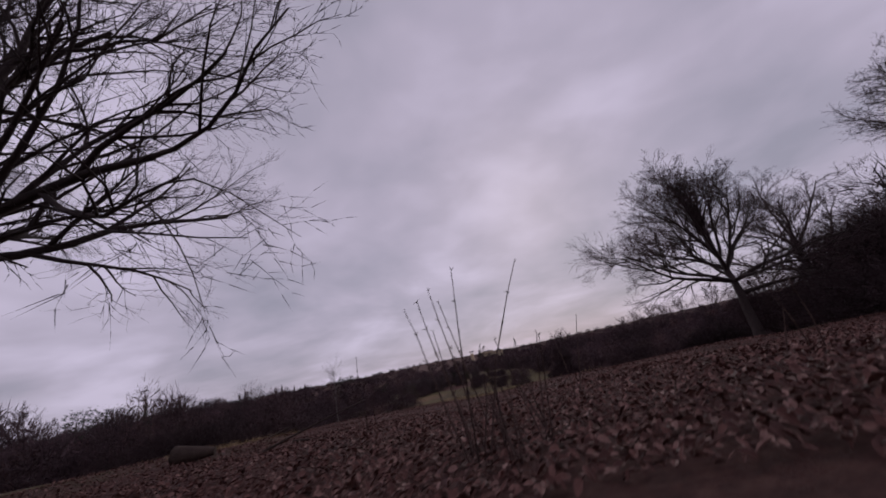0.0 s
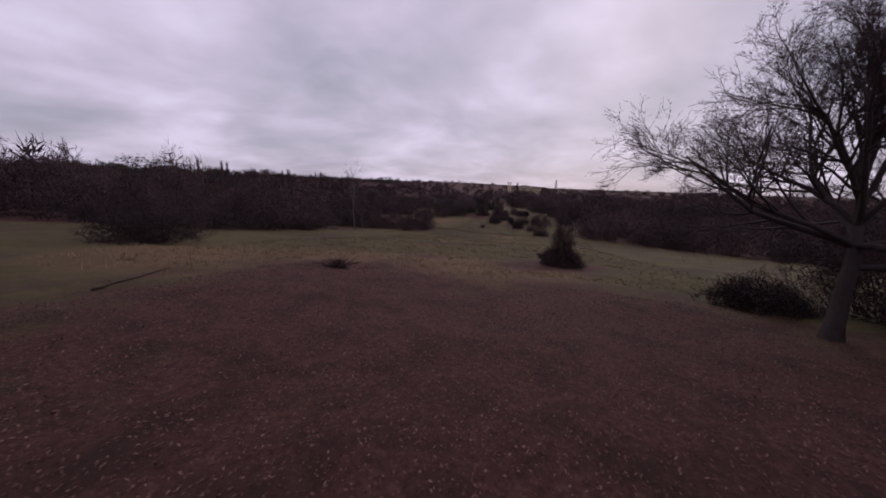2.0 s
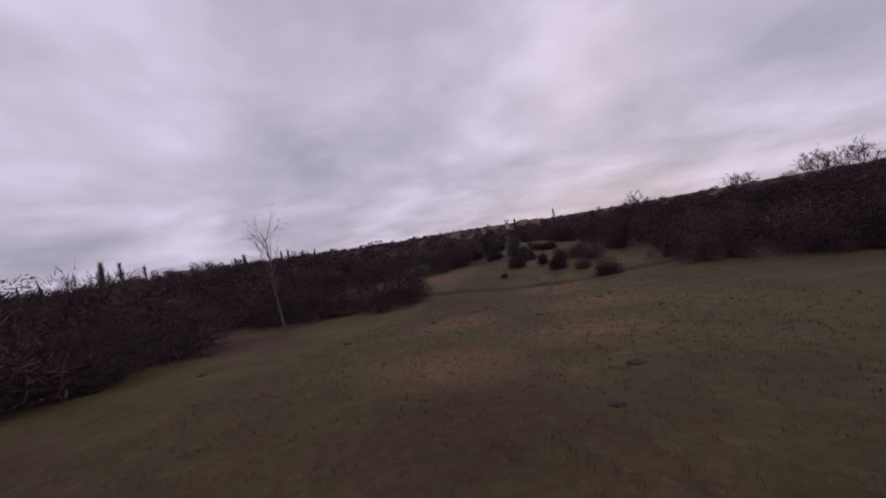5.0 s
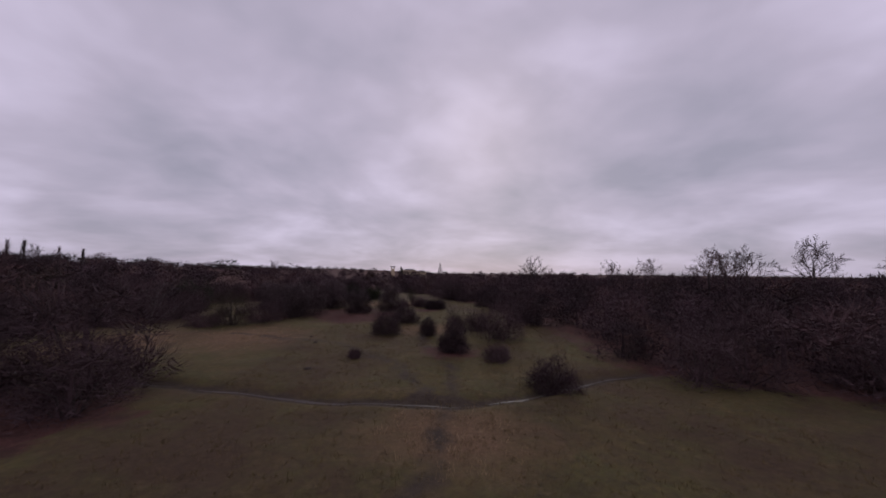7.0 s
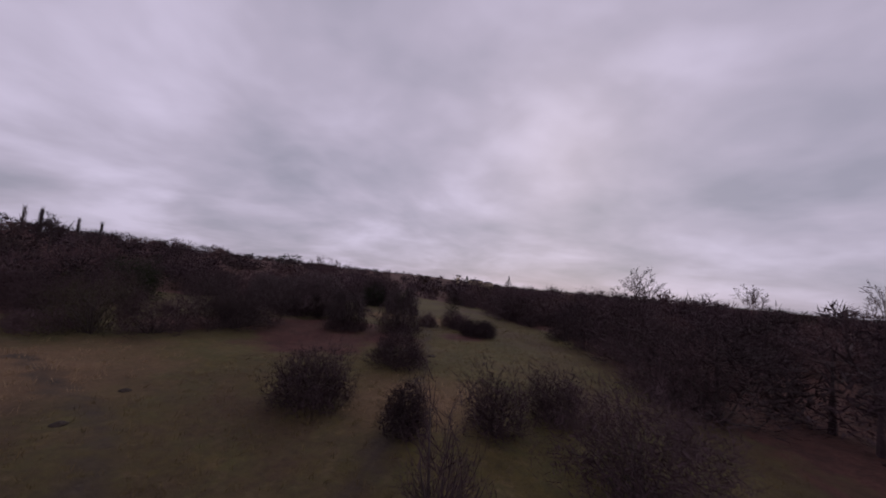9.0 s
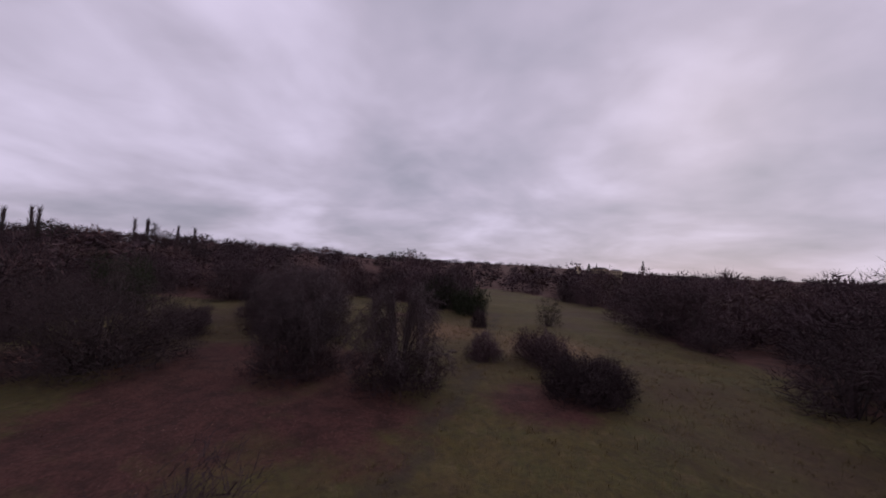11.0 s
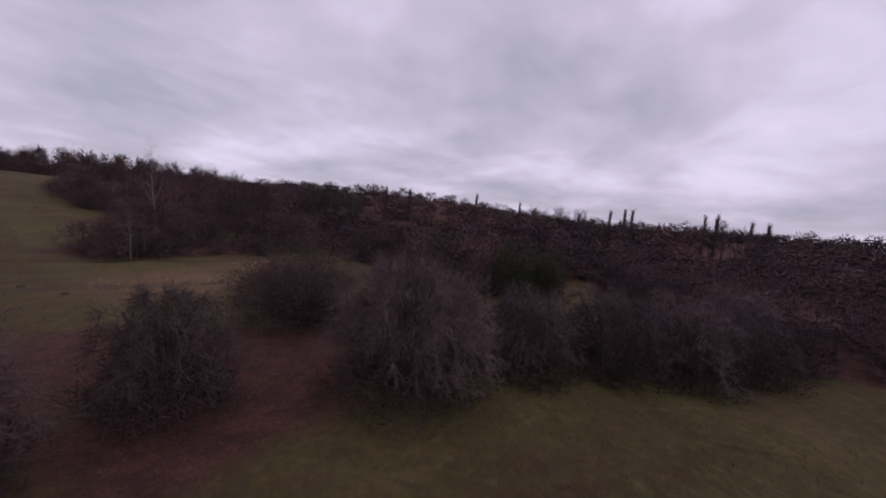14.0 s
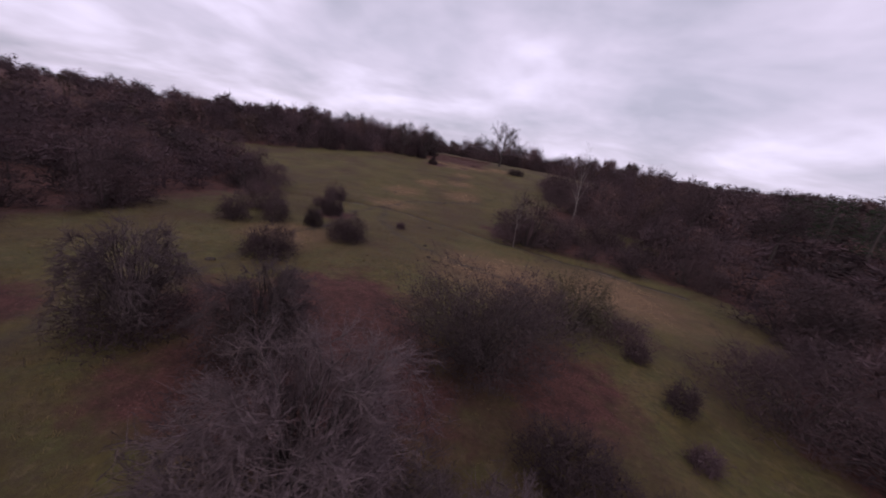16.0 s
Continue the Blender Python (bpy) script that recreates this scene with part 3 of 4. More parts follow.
SMALL = (
    (31, -19.9, 18.9, 5.2, 1.9, "low dark bramble mound in the pale grass", 2200),
    (32, 3.0, 28.5, 3.1, 1.0, "dark bramble skirt round a thin shrub on the slope", 1700),
    (33, -32.6, 46.4, 7.5, 3.6, "rounded dark bush at the end of the hedge", 2600),
    (34, -14.5, 87.6, 1.0, 0.8, "small lone shrub in the meadow", 400),
    (35, -13.4, 97.4, 3.7, 2.5, "compact brown bush on the meadow", 2100),
    (36, -12.0, 105.2, 4.1, 2.3, "low spreading brown bush on the meadow", 2000),
    (37, -8.7, 96.0, 1.8, 2.2, "narrow upright brown bush on the meadow", 900),
    (38, -6.3, 89.5, 3.0, 1.9, "brown bush above a patch of red leaves", 1700),
    (39, -2.9, 86.6, 2.3, 1.4, "low straggling bramble on the meadow", 800),
    (40, -1.2, 94.6, 5.0, 3.7, "dense dark bush at the wood's edge", 2600),
    (41, -0.5, 80.3, 3.4, 2.2, "dark bush on the bank of the stream", 1700),
    (43, -18.4, 131.4, 1.7, 1.7, "small round bush on the grassy rise", 600),
    (44, -14.0, 122.2, 2.1, 1.6, "thin brown bramble beside the track", 900),
    (45, -11.6, 124.4, 2.6, 1.9, "ragged brown bush beside the track", 1200),
    (46, -8.0, 119.6, 4.0, 1.8, "wide low mound of purple-brown twigs", 3200),
    (47, -36.8, 104.4, 1.6, 1.3, "small shrub on the sloping meadow", 450),
    (48, -37.9, 108.2, 1.7, 1.6, "small shrub on the sloping meadow", 450),
    (51, -5.5, 97.5, 2.8, 2.6, "brown bush among others on the meadow", 1100),
    (53, -30.5, 104.4, 5.5, 3.2, "dark thicket at the meadow's edge", 1900),
    (54, 12.4, 14.6, 5.5, 2.0, "tangle of dark bramble under the oak", 2400),
    (55, 9.8, 20.6, 3.6, 1.2, "dark bramble tangle beyond the oak", 1500),
    (57, 10.0, 11.2, 4.4, 1.5, "dark bramble mound beside the leaf field", 1800),
    (71, 14.6, 17.2, 5.5, 4.4, "dense dark thicket behind the oak", 3600),
    (72, 15.6, 12.4, 5.5, 4.8, "dense dark thicket at the wood's edge", 3600),
    (73, 13.6, 21.2, 5.0, 3.8, "dense dark thicket beyond the oak", 3000),
    (74, 18.6, 18.6, 6.5, 6.0, "tall dense dark thicket in the wood", 4000),
    (75, 17.0, 7.0, 6.0, 5.0, "dense dark thicket beside the leaf field", 3000),
    (58, -46.0, 113.0, 5.0, 4.0, "dark thicket at the wood's edge", 1600),
    (60, -36.0, 101.2, 4.6, 1.5, "russet bramble sprawling over the sloping meadow", 1500),
    (66, -35.8, 116.4, 3.6, 1.5, "low russet bramble beside the hedge", 1300),
    (67, -32.6, 114.6, 3.8, 1.6, "low brown bramble beside the domed thicket", 1300),
    (68, -10.3, 123.0, 2.4, 1.9, "thin ragged bramble beside the track", 900),
    (69, -37.6, 111.6, 1.3, 0.9, "small shrub on the sloping meadow", 300),
    (59, -3.0, 100.0, 3.0, 2.4, "dark bush at the wood's edge", 1300),
)
for seed_, x_, y_, w_, h_, lab_, n_ in SMALL:
    bush(seed_, x_, y_, w_, h_, lab_, M_WOOD if y_ > 30 else M_TWIG, n_, "bush", "bushes on the heath")
bush(42, -13.5, 136.4, 2.3, 2.7, "sparse olive-green young tree on the rise", M_OLIVE, 650, "young_tree", core=0.0)
bush(56, -33.5, 102.5, 5.6, 4.6, "olive-tinged bare tree at the meadow's edge", M_OLIVE, 1500, "young_tree")


# thin trees: a straight stem with fine rising branches
def thin_tree(name, seed, x, y, height, spread, label, mat_wood, mat_twig, r=None, low=0.25, kids=18, rise=0.5):
    rng = np.random.default_rng(seed)
    out = []
    grow_branches(rng, np.zeros(3), np.array([0, 0, 1.0]), height, r or height * 0.012, 0,
                  [(kids, 0.7, spread / height, 0.03, 0.12, 10), (7, 0.6, 0.5, 0.12, 0.06, 5), (5, 0.6, 0.55, 0.16, 0.0, 3), (0, 0.6, 0.5, 0.2, -0.03, 2)], out)
    wood = [o[1:] for o in out if o[0] < 2]
    twigs = [(*o[1:7], max(min(o[7], 0.012), 0.006), 0) for o in out if o[0] >= 2]
    return tree_thing(name, wood, twigs, mat_wood, mat_twig, on_ground(x, y), label, sides=5)


thin_tree("birch_tree", 61, -35.0, 63.2, 10.6, 3.4, "slender white-stemmed birch before the brown wood", M_BIRCH, M_WOOD)
thin_tree("birch_tree", 63, -27.5, 82.5, 5.5, 2.6, "leaning pale birch at the meadow's edge", M_BIRCH, M_PALE)
bush(64, -6.3, 89.7, 1.7, 3.9, "upright shrub with tall feathery shoots", M_WOOD, 520, "thin_tree", wild=0.3, twig=0.6, core=0.0)
bush(65, 3.0, 28.6, 1.6, 3.0, "thin bare shrub rising from bramble", M_TWIG, 1000, "thin_tree", wild=0.4, twig=0.45, core=0.12)
# ---- woods: thicket trees of a few kinds, set close together ----
def clump(seed, n, L, r, lobes=11, core=0.3):
    """A far tree one metre wide and high: billows of fine twigs on a short trunk."""
    rng = np.random.default_rng(seed)
    az, ct = rng.random(lobes) * 6.2832, rng.random(lobes)
    off = 0.30 * np.sqrt(1 - 0.85 * ct ** 2) * (0.6 + 0.5 * rng.random(lobes))
    cen = np.stack([np.cos(az) * off, np.sin(az) * off, 0.10 + 0.62 * ct], 1)
    rad = 0.15 + 0.10 * rng.random(lobes)
    cen[0], rad[0] = (0, 0, 0.52), 0.3
    skirt = lobes // 3
    cen[1:1 + skirt, 2] = 0.10
    cen[1:1 + skirt, :2] *= 1.25

    def slivers(count, lo, hi, length, width, wild):
        b = rng.integers(0, lobes, count)
        u = unit_rows(rng.normal(0, 1, (count, 3)) + np.array([0, 0, 0.25]))
        p = cen[b] + u * (rad[b] * (lo + (hi - lo) * rng.random(count)))[:, None] * np.array([1, 1, 1.1])
        p[:, 2] = np.maximum(p[:, 2], 0.01)
        d = unit_rows(u * 0.7 + np.array([0, 0, 0.45]) + rng.normal(0, wild, (count, 3)))
        t = p + d * length * (0.5 + rng.random((count, 1)))
        t[:, 2] = np.maximum(t[:, 2], 0.0)
        side = unit_rows(np.cross(d, rng.normal(0, 1, (count, 3)))) * width
        return np.stack([p - side, p + side, t], 1).reshape(-1, 3)

    v = np.concatenate([slivers(n, 0.55, 1.0, L, r, 0.35), slivers(int(n * core), 0.0, 0.8, L * 1.3, r * 3.2, 0.9)])
    f = np.arange(len(v)).reshape(-1, 3)
    tv, tf = spikes([(0, 0, 0, 0, 0, 0.75, 0.03, 0)])
    return np.concatenate([v, tv]), np.concatenate([f, tf + len(v)])


PROTO = []
for s_ in range(6):
    wood_, _ = shrub(np.random.default_rng(100 + s_), 6.2, 4.8, stems=7, n_twigs=4)
    v_, f_ = clump(120 + s_, 3200, 0.075, 0.0016, lobes=15, core=0.3)
    PROTO.append((tube_mesh("trunk", wood_, M_BARK, 3), mesh_object("crown", v_ * np.array([7.0, 7.0, 4.6 + 0.35 * s_]), f_, M_WOOD)))
random.seed(7)
WLABEL = ("bare brown thicket tree in the winter wood", "close-grown bare tree at the edge of the wood", "bare purple-brown tree in the thicket")
ROUTE = ((0, 0), (2, 8), (-3, 28), (-7, 60), (-6, 80), (-6, 106), (-9, 118), (-18, 130), (-29, 124))
wood_far, wood_mid = [], []
made = 0
for gxk in range(-90, 91, 4):
    for gyk in range(-58, 190, 4):
        x_, y_ = gxk + random.uniform(-2.1, 2.1), gyk + random.uniform(-2.1, 2.1)
        size_, kind_, turn_ = random.uniform(0.45, 0.95) + 0.60 * random.random() ** 3, random.randrange(6), random.uniform(0, 360)
        if not bool(wooded(x_, y_)):
            continue
        near_ = float(seg_dist(np.array(x_), np.array(y_), ROUTE))
        if near_ < 8.5:
            continue
        edge_ = not all(bool(wooded(x_ + a_, y_ + b_)) for a_, b_ in ((4, 0), (-4, 0), (0, 4), (0, -4)))
        if not edge_:
            size_ *= (1.0 if y_ > 56 else 1.35 if x_ > -20 else 1.15) + 0.2 * random.random()
        if edge_ and near_ < 44 and made < 300:
            base_ = new("thicket_tree")
            base_.matrix_basis = pose(*on_ground(x_, y_), 0, 0, turn_) @ Matrix.Diagonal((size_, size_, size_ * random.uniform(0.85, 1.15), 1))
            part("trunk", PROTO[kind_][0], base_)
            part("crown", PROTO[kind_][1], base_)
            tagged(base_, WLABEL[kind_ % 3], "tree", "thicket trees of the wood")
            made += 1
        else:
            if random.random() < (0.15 if near_ < 52 else 0.18):
                continue
            wide_ = random.uniform(4.6, 8.8) * (1.25 if x_ < -62 else 1.0)
            tall_ = wide_ * random.uniform(0.58, 0.98) * (0.64 if x_ < -62 else 1.0 if x_ > 16 and y_ > 56 else 1.5 if y_ < 0 else 1.25 if y_ < 60 else 0.95) * (1.18 if random.random() < 0.13 and x_ > -62 else 1.0)
            (wood_far if near_ > 46 else wood_mid).append((x_, y_, ground_z(x_, y_) - 0.1, wide_, tall_ * (0.72 if edge_ else 1.0), kind_ % 5, turn_))


def joined(name, items, clumps, mat, label):
    rng = np.random.default_rng(len(items))
    vs, fs, tone, base = [], [], [], 0
    for x, y, z, sx, sz, kind, turn in items:
        v, f = clumps[kind]
        c, s = math.cos(radians(turn)), math.sin(radians(turn))
        w = v * np.array([sx, sx, sz])
        w = np.stack([w[:, 0] * c - w[:, 1] * s + x, w[:, 0] * s + w[:, 1] * c + y, w[:, 2] + z], 1)
        vs.append(w.astype(np.float32))
        fs.append(f + base)
        tone.append(np.full(len(v), rng.random(), np.float32))
        base += len(v)
    me = mesh_object(name, np.concatenate(vs), np.concatenate(fs), mat)
    me.attributes.new("tone", "FLOAT", "POINT").data.foreach_set("value", np.concatenate(tone))
    return tagged(new(name, me), label, "woodland", kind="stuff")


MIDC = [clump(200 + k, 900, 0.085, 0.0034) for k in range(5)]
FARC = [clump(220 + k, 210, 0.12, 0.010, 8) for k in range(5)]
HILLC = [clump(210 + k, 420, 0.10, 0.0058) for k in range(5)]
joined("woodland", wood_mid, MIDC, M_FAR, "dense bare brown winter woodland")
joined("hillside_woodland", wood_far, HILLC, M_FAR, "bare brown woodland climbing the hillsides")
random.seed(9)
far_ = []
for ring in range(4000):
    a_, r_ = random.uniform(0, 6.2832), 85 * (1 + 7.5 * random.random() ** 1.7)
    x_, y_ = -15 + r_ * math.cos(a_), 75 + r_ * math.sin(a_)
    if -90 < x_ < 90 and -58 < y_ < 190:
        continue
    s_ = random.uniform(4.6, 7.4) * (1 + r_ / 1000)
    wide_ = 1.5
    if x_ < -55:
        s_, wide_ = s_ * 0.74, 1.9
    if y_ > 240:
        s_, wide_ = s_ * 0.74, 2.3
    far_.append((x_, y_, ground_z(x_, y_) - 0.2, s_ * wide_, s_ * random.uniform(0.6, 1.25), random.randrange(5), random.uniform(0, 360)))
joined("far_woodland", far_, FARC, M_FAR, "distant bare woodland along the skyline")


# ---- trees on the skyline ----
def poplar(rng, h):
    rows = [(0, 0, 0, 0, 0, h, 0.02 * h, 0)]
    for i in range(300):
        k = 0.14 + 0.80 * rng.random() ** 1.15
        a, r = rng.random() * 6.28, 0.065 * h * min(1, k / 0.3) * (1.02 - k) ** 0.8 * 1.2 * rng.random()
        p = np.array([math.cos(a) * r, math.sin(a) * r, k * h])
        d = unit(np.array([math.cos(a) * 0.25, math.sin(a) * 0.25, 1.0]) + rng.normal(0, 0.12, 3))
        rows.append((*p, *(p + d * 0.12 * h), 0.0035 * h, 0))
    return rows


def crown_tree(rng, h, w):
    """A round-crowned tree seen far off: forked limbs and a dome of twigs."""
    out = [(0, 0, 0, 0, 0, 0, h * 0.5, 0.026 * h, 0)]
    spec = [None, (7, 0.6, 0.5, 0.10, 0.05, 4), (6, 0.6, 0.5, 0.14, 0.05, 3), (5, 0.6, 0.55, 0.18, 0.02, 2), (0, 0.6, 0.5, 0.2, 0.0, 1)]
    for c in range(10):
        k = c / 9
        az, el = c * 2.4 + rng.normal(0, 0.2), 0.2 + 1.2 * k
        d = np.array([math.cos(az) * math.cos(el), math.sin(az) * math.cos(el), math.sin(el)])
        grow_branches(rng, np.array([0, 0, h * (0.26 + 0.22 * k)]), d, w * 0.42 * (1 - k) + h * 0.42 * k, 0.011 * h, 1, spec, out)
    return [(*o[1:7], min(max(o[7], 0.0024 * h), 0.02 * h), 0) for o in out]


def needles(rng, tiers, h, w, flat):
    """Dark evergreen boughs as clustered sprays."""
    rows = []
    for t in range(tiers):
        k = t / (tiers - 1)
        z, rad = h * (0.18 + 0.8 * k), w / 2 * ((1 - k) * 0.95 + 0.05 if not flat else (0.55 + 0.45 * math.sin(math.pi * (0.25 + 0.6 * k))))
        for i in range(70):
            a, r = rng.random() * 6.28, rad * rng.random() ** 0.6
            p = np.array([math.cos(a) * r, math.sin(a) * r, z + rng.normal(0, (0.05 if flat else 0.012) * h)])
            d = unit(np.array([math.cos(a), math.sin(a), -0.1 if not flat else 0.1]) + rng.normal(0, 0.35, 3))
            rows.append((*p, *(p + d * 0.10 * w), 0.014 * w, 0))
    return rows


def skyline_tree(name, rows, x, y, z, mat, label, trunk_h, trunk_r):
    base = new(name)
    base.matrix_basis = pose(x, y, z)
    part("trunk", tube_mesh("trunk", [(0, 0, -0.5, 0, 0, trunk_h, trunk_r, trunk_r * 0.5)], M_BARK, 6), base)
    part("crown", spike_mesh("crown", rows, mat), base)
    return tagged(base, label, "tree", "trees on the skyline")


POPLARS = ((-103.3, 120.2, 5.7, 11), (-101.2, 118.9, 5.2, 10.5), (-102.0, 115.9, 4.9, 10), (-105.4, 92.8, 5.8, 10.5), (-101, 81.7, 7.0, 12), (-80.6, 74.4, 5.5, 9.5), (-77.1, 70, 5.6, 9.5), (-100, 133, 5.0, 11), (-98.5, 134.8, 5.2, 11), (-96, 139.5, 4.2, 9), (-92, 141, 3.8, 9))
for k_, (x_, y_, top_, h_) in enumerate(POPLARS):
    rng_ = np.random.default_rng(300 + k_)
    skyline_tree("poplar_tree", poplar(rng_, h_), x_, y_, top_ - h_, M_WOOD, "tall narrow bare poplar on the wooded skyline", h_ * 0.9, 0.02 * h_)
ROUND = ((-52, 16, 6.6, 12, 12), (-55, 25, 5.8, 11, 11), (-60, 34, 5.4, 11, 11), (-48, 8, 6.6, 11, 11), (-104, 104, 5.2, 8, 7), (-104, 109, 5.0, 8, 7), (-97, 136, 4.2, 8, 8), (-66, 136, 0.6, 8, 7.5), (-95, 100, 4.4, 7, 7), (-60, 45, 3.4, 10, 10), (-55, 55, 2.6, 9, 9), (-64, 62, 3.4, 10, 9), (-70, 38, 4.6, 10, 10), (62, 121, 5.8, 11, 11), (54, 126, 4.6, 10, 9), (48, 124, 4.2, 10, 9), (43, 122, 3.6, 9, 8), (70, 112, 6.0, 12, 11), (76, 104, 6.5, 12, 11), (36, 130, 2.2, 8.5, 8), (18, 150, 3, 12, 11), (60, 190, 4, 13, 13), (-58, 180, 1.5, 10, 10), (-75, 200, 3, 11, 11), (-20, 240, 0.5, 9, 9))
for k_, (x_, y_, top_, h_, w_) in enumerate(ROUND):
    rng_ = np.random.default_rng(330 + k_)
    skyline_tree("round_tree", crown_tree(rng_, h_, w_), x_, y_, top_ - h_, M_WOOD, "round-crowned bare tree rising over the wood", h_ * 0.5, 0.028 * h_)
rng_ = np.random.default_rng(360)
skyline_tree("cedar_tree", needles(rng_, 7, 13, 17, True), -152, 292.5, -7.6, M_PINE, "dark flat-topped cedar over the wood", 11, 0.5)
skyline_tree("fir_tree", needles(rng_, 14, 17, 7.5, False), -3.9, 582, -3.2, M_PINE, "dark pointed fir on the far skyline", 15, 0.4)
skyline_tree("fir_tree", needles(rng_, 14, 17, 9.5, False), -55, 505, -10.5, M_PINE, "dark pointed fir beside the far villa", 15, 0.4)
for k_, (x_, y_, top_) in enumerate(((-74, 54, 4.6), (-76, 51, 5.0), (-78, 57, 4.4), (-73, 48, 4.4), (-76, 60, 4.2), (-101, 113.5, 2.6), (-103, 122, 2.4), (-104, 88, 4.6), (-108, 98, 4.0))):
    skyline_tree("pine_tree", needles(rng_, 6, 7, 5, True), x_, y_, top_ - 7, M_PINE, "dark bushy pine on the wooded skyline", 6, 0.18)
for k_, (x_, y_, h_, w_) in enumerate(((-47.0, 115.4, 5.4, 5.4), (-51.0, 117.5, 5.0, 4.5), (-28.0, 140.2, 4.0, 5.5), (-22.6, 138.0, 3.2, 4.5))):
    bush(380 + k_, x_, y_, w_, h_, "tree smothered in dark green ivy", M_IVY, 2300, "ivy_clad_tree", "ivy trees", twig=0.20, r=0.030, wild=0.9)


# ---- the far villa ----
def box(bm, x0, x1, y0, y1, z0, z1):
    m = Matrix.Translation(((x0 + x1) / 2, (y0 + y1) / 2, (z0 + z1) / 2)) @ Matrix.Diagonal((x1 - x0, y1 - y0, z1 - z0, 1))
    bmesh.ops.create_cube(bm, size=1, matrix=m)


def bm_part(name, bm, mat, parent, label="", bevel=0.0):
    if bevel:
        bmesh.ops.bevel(bm, geom=bm.edges[:], offset=bevel, segments=1, affect="EDGES")
    me = bpy.data.meshes.new(name)
    bm.to_mesh(me)
    bm.free()
    me.materials.append(mat)
    return part(name, me, parent, label)


villa = tagged(new("villa"), "far cream villa with a slate roof and a belvedere tower", "house")
villa.matrix_basis = pose(-43, 512, -9.5, 0, 0, 4)
for name_, x0_, x1_, z1_ in (("main_wing", -11, 7, 11.0), ("side_wing", 7.05, 20, 9.4)):
    bm_ = bmesh.new()
    box(bm_, x0_, x1_, 0, 10, 0, z1_)
    wing_ = bm_part(name_, bm_, M_RENDERED, villa)
    bm_ = bmesh.new()
    box(bm_, x0_ - 0.5, x1_ + 0.5, -0.5, 10.5, z1_ + 0.01, z1_ + 0.5)
    bm_part("cornice", bm_, M_RENDERED, wing_)
    bm_ = bmesh.new()
    bmesh.ops.create_cone(bm_, cap_ends=True, segments=4, radius1=1.0, radius2=0.45, depth=1.6, matrix=Matrix.Translation(((x0_ + x1_) / 2, 5, z1_ + 1.31)) @ Matrix.Diagonal(((x1_ - x0_) / 1.414, 10 / 1.414, 1, 1)) @ Matrix.Rotation(radians(45), 4, "Z"))
    bm_part("roof", bm_, M_SLATE, wing_)
    for row_ in range(3):
        for c_ in range(int((x1_ - x0_) / 2.2)):
            bm_ = bmesh.new()
            wx_ = x0_ + 1.2 + c_ * 2.2
            box(bm_, wx_, wx_ + 1.0, -0.12, 0.05, 1.2 + row_ * 3.2, 3.1 + row_ * 3.2)
            bm_part("window", bm_, M_PANE, wing_)
tower = tagged(new("belvedere_tower"), "slim pale tower with a flat overhanging cap", "tower")
tower.matrix_basis = pose(-66, 505, -10)
bm_ = bmesh.new()
box(bm_, -2, 2, -2, 2, 0, 13.5)
bm_part("shaft", bm_, M_RENDERED, tower)
for px_, py_ in ((-1.7, -1.7), (1.7, -1.7), (-1.7, 1.7), (1.7, 1.7)):
    bm_ = bmesh.new()
    box(bm_, px_ - 0.25, px_ + 0.25, py_ - 0.25, py_ + 0.25, 13.5, 16.0)
    bm_part("pillar", bm_, M_RENDERED, tower)
bm_ = bmesh.new()
box(bm_, -2.9, 2.9, -2.9, 2.9, 16.01, 16.8)
bm_part("cap", bm_, M_SLATE, tower)

# ---- water of the stream ----
sv_, sf_ = [], []
line_ = []
for (ax_, ay_), (bx_, by_) in zip(STREAM, STREAM[1:]):
    for k_ in range(8):
        line_.append((ax_ + (bx_ - ax_) * k_ / 8, ay_ + (by_ - ay_) * k_ / 8))
for k_, (x_, y_) in enumerate(line_):
    nx_, ny_ = line_[min(k_ + 1, len(line_) - 1)], line_[max(k_ - 1, 0)]
    dx_, dy_ = nx_[0] - ny_[0], nx_[1] - ny_[1]
    q_ = math.hypot(dx_, dy_)
    w_ = 0.075 + 0.04 * math.sin(k_ * 0.7) + 0.05 * math.sin(k_ * 0.23 + 1.5)
    z_ = ground_z(x_, y_) + 0.03
    for sgn_ in (-1, 1):
        sv_.append((x_ - dy_ / q_ * w_ * sgn_, y_ + dx_ / q_ * w_ * sgn_, z_))
    if k_:
        sf_.append((2 * k_ - 2, 2 * k_ - 1, 2 * k_ + 1, 2 * k_))
tagged(new("stream", mesh_object("stream", sv_, sf_, M_WATER, True)), "narrow winding stream shining in a muddy channel", "water", kind="structure")


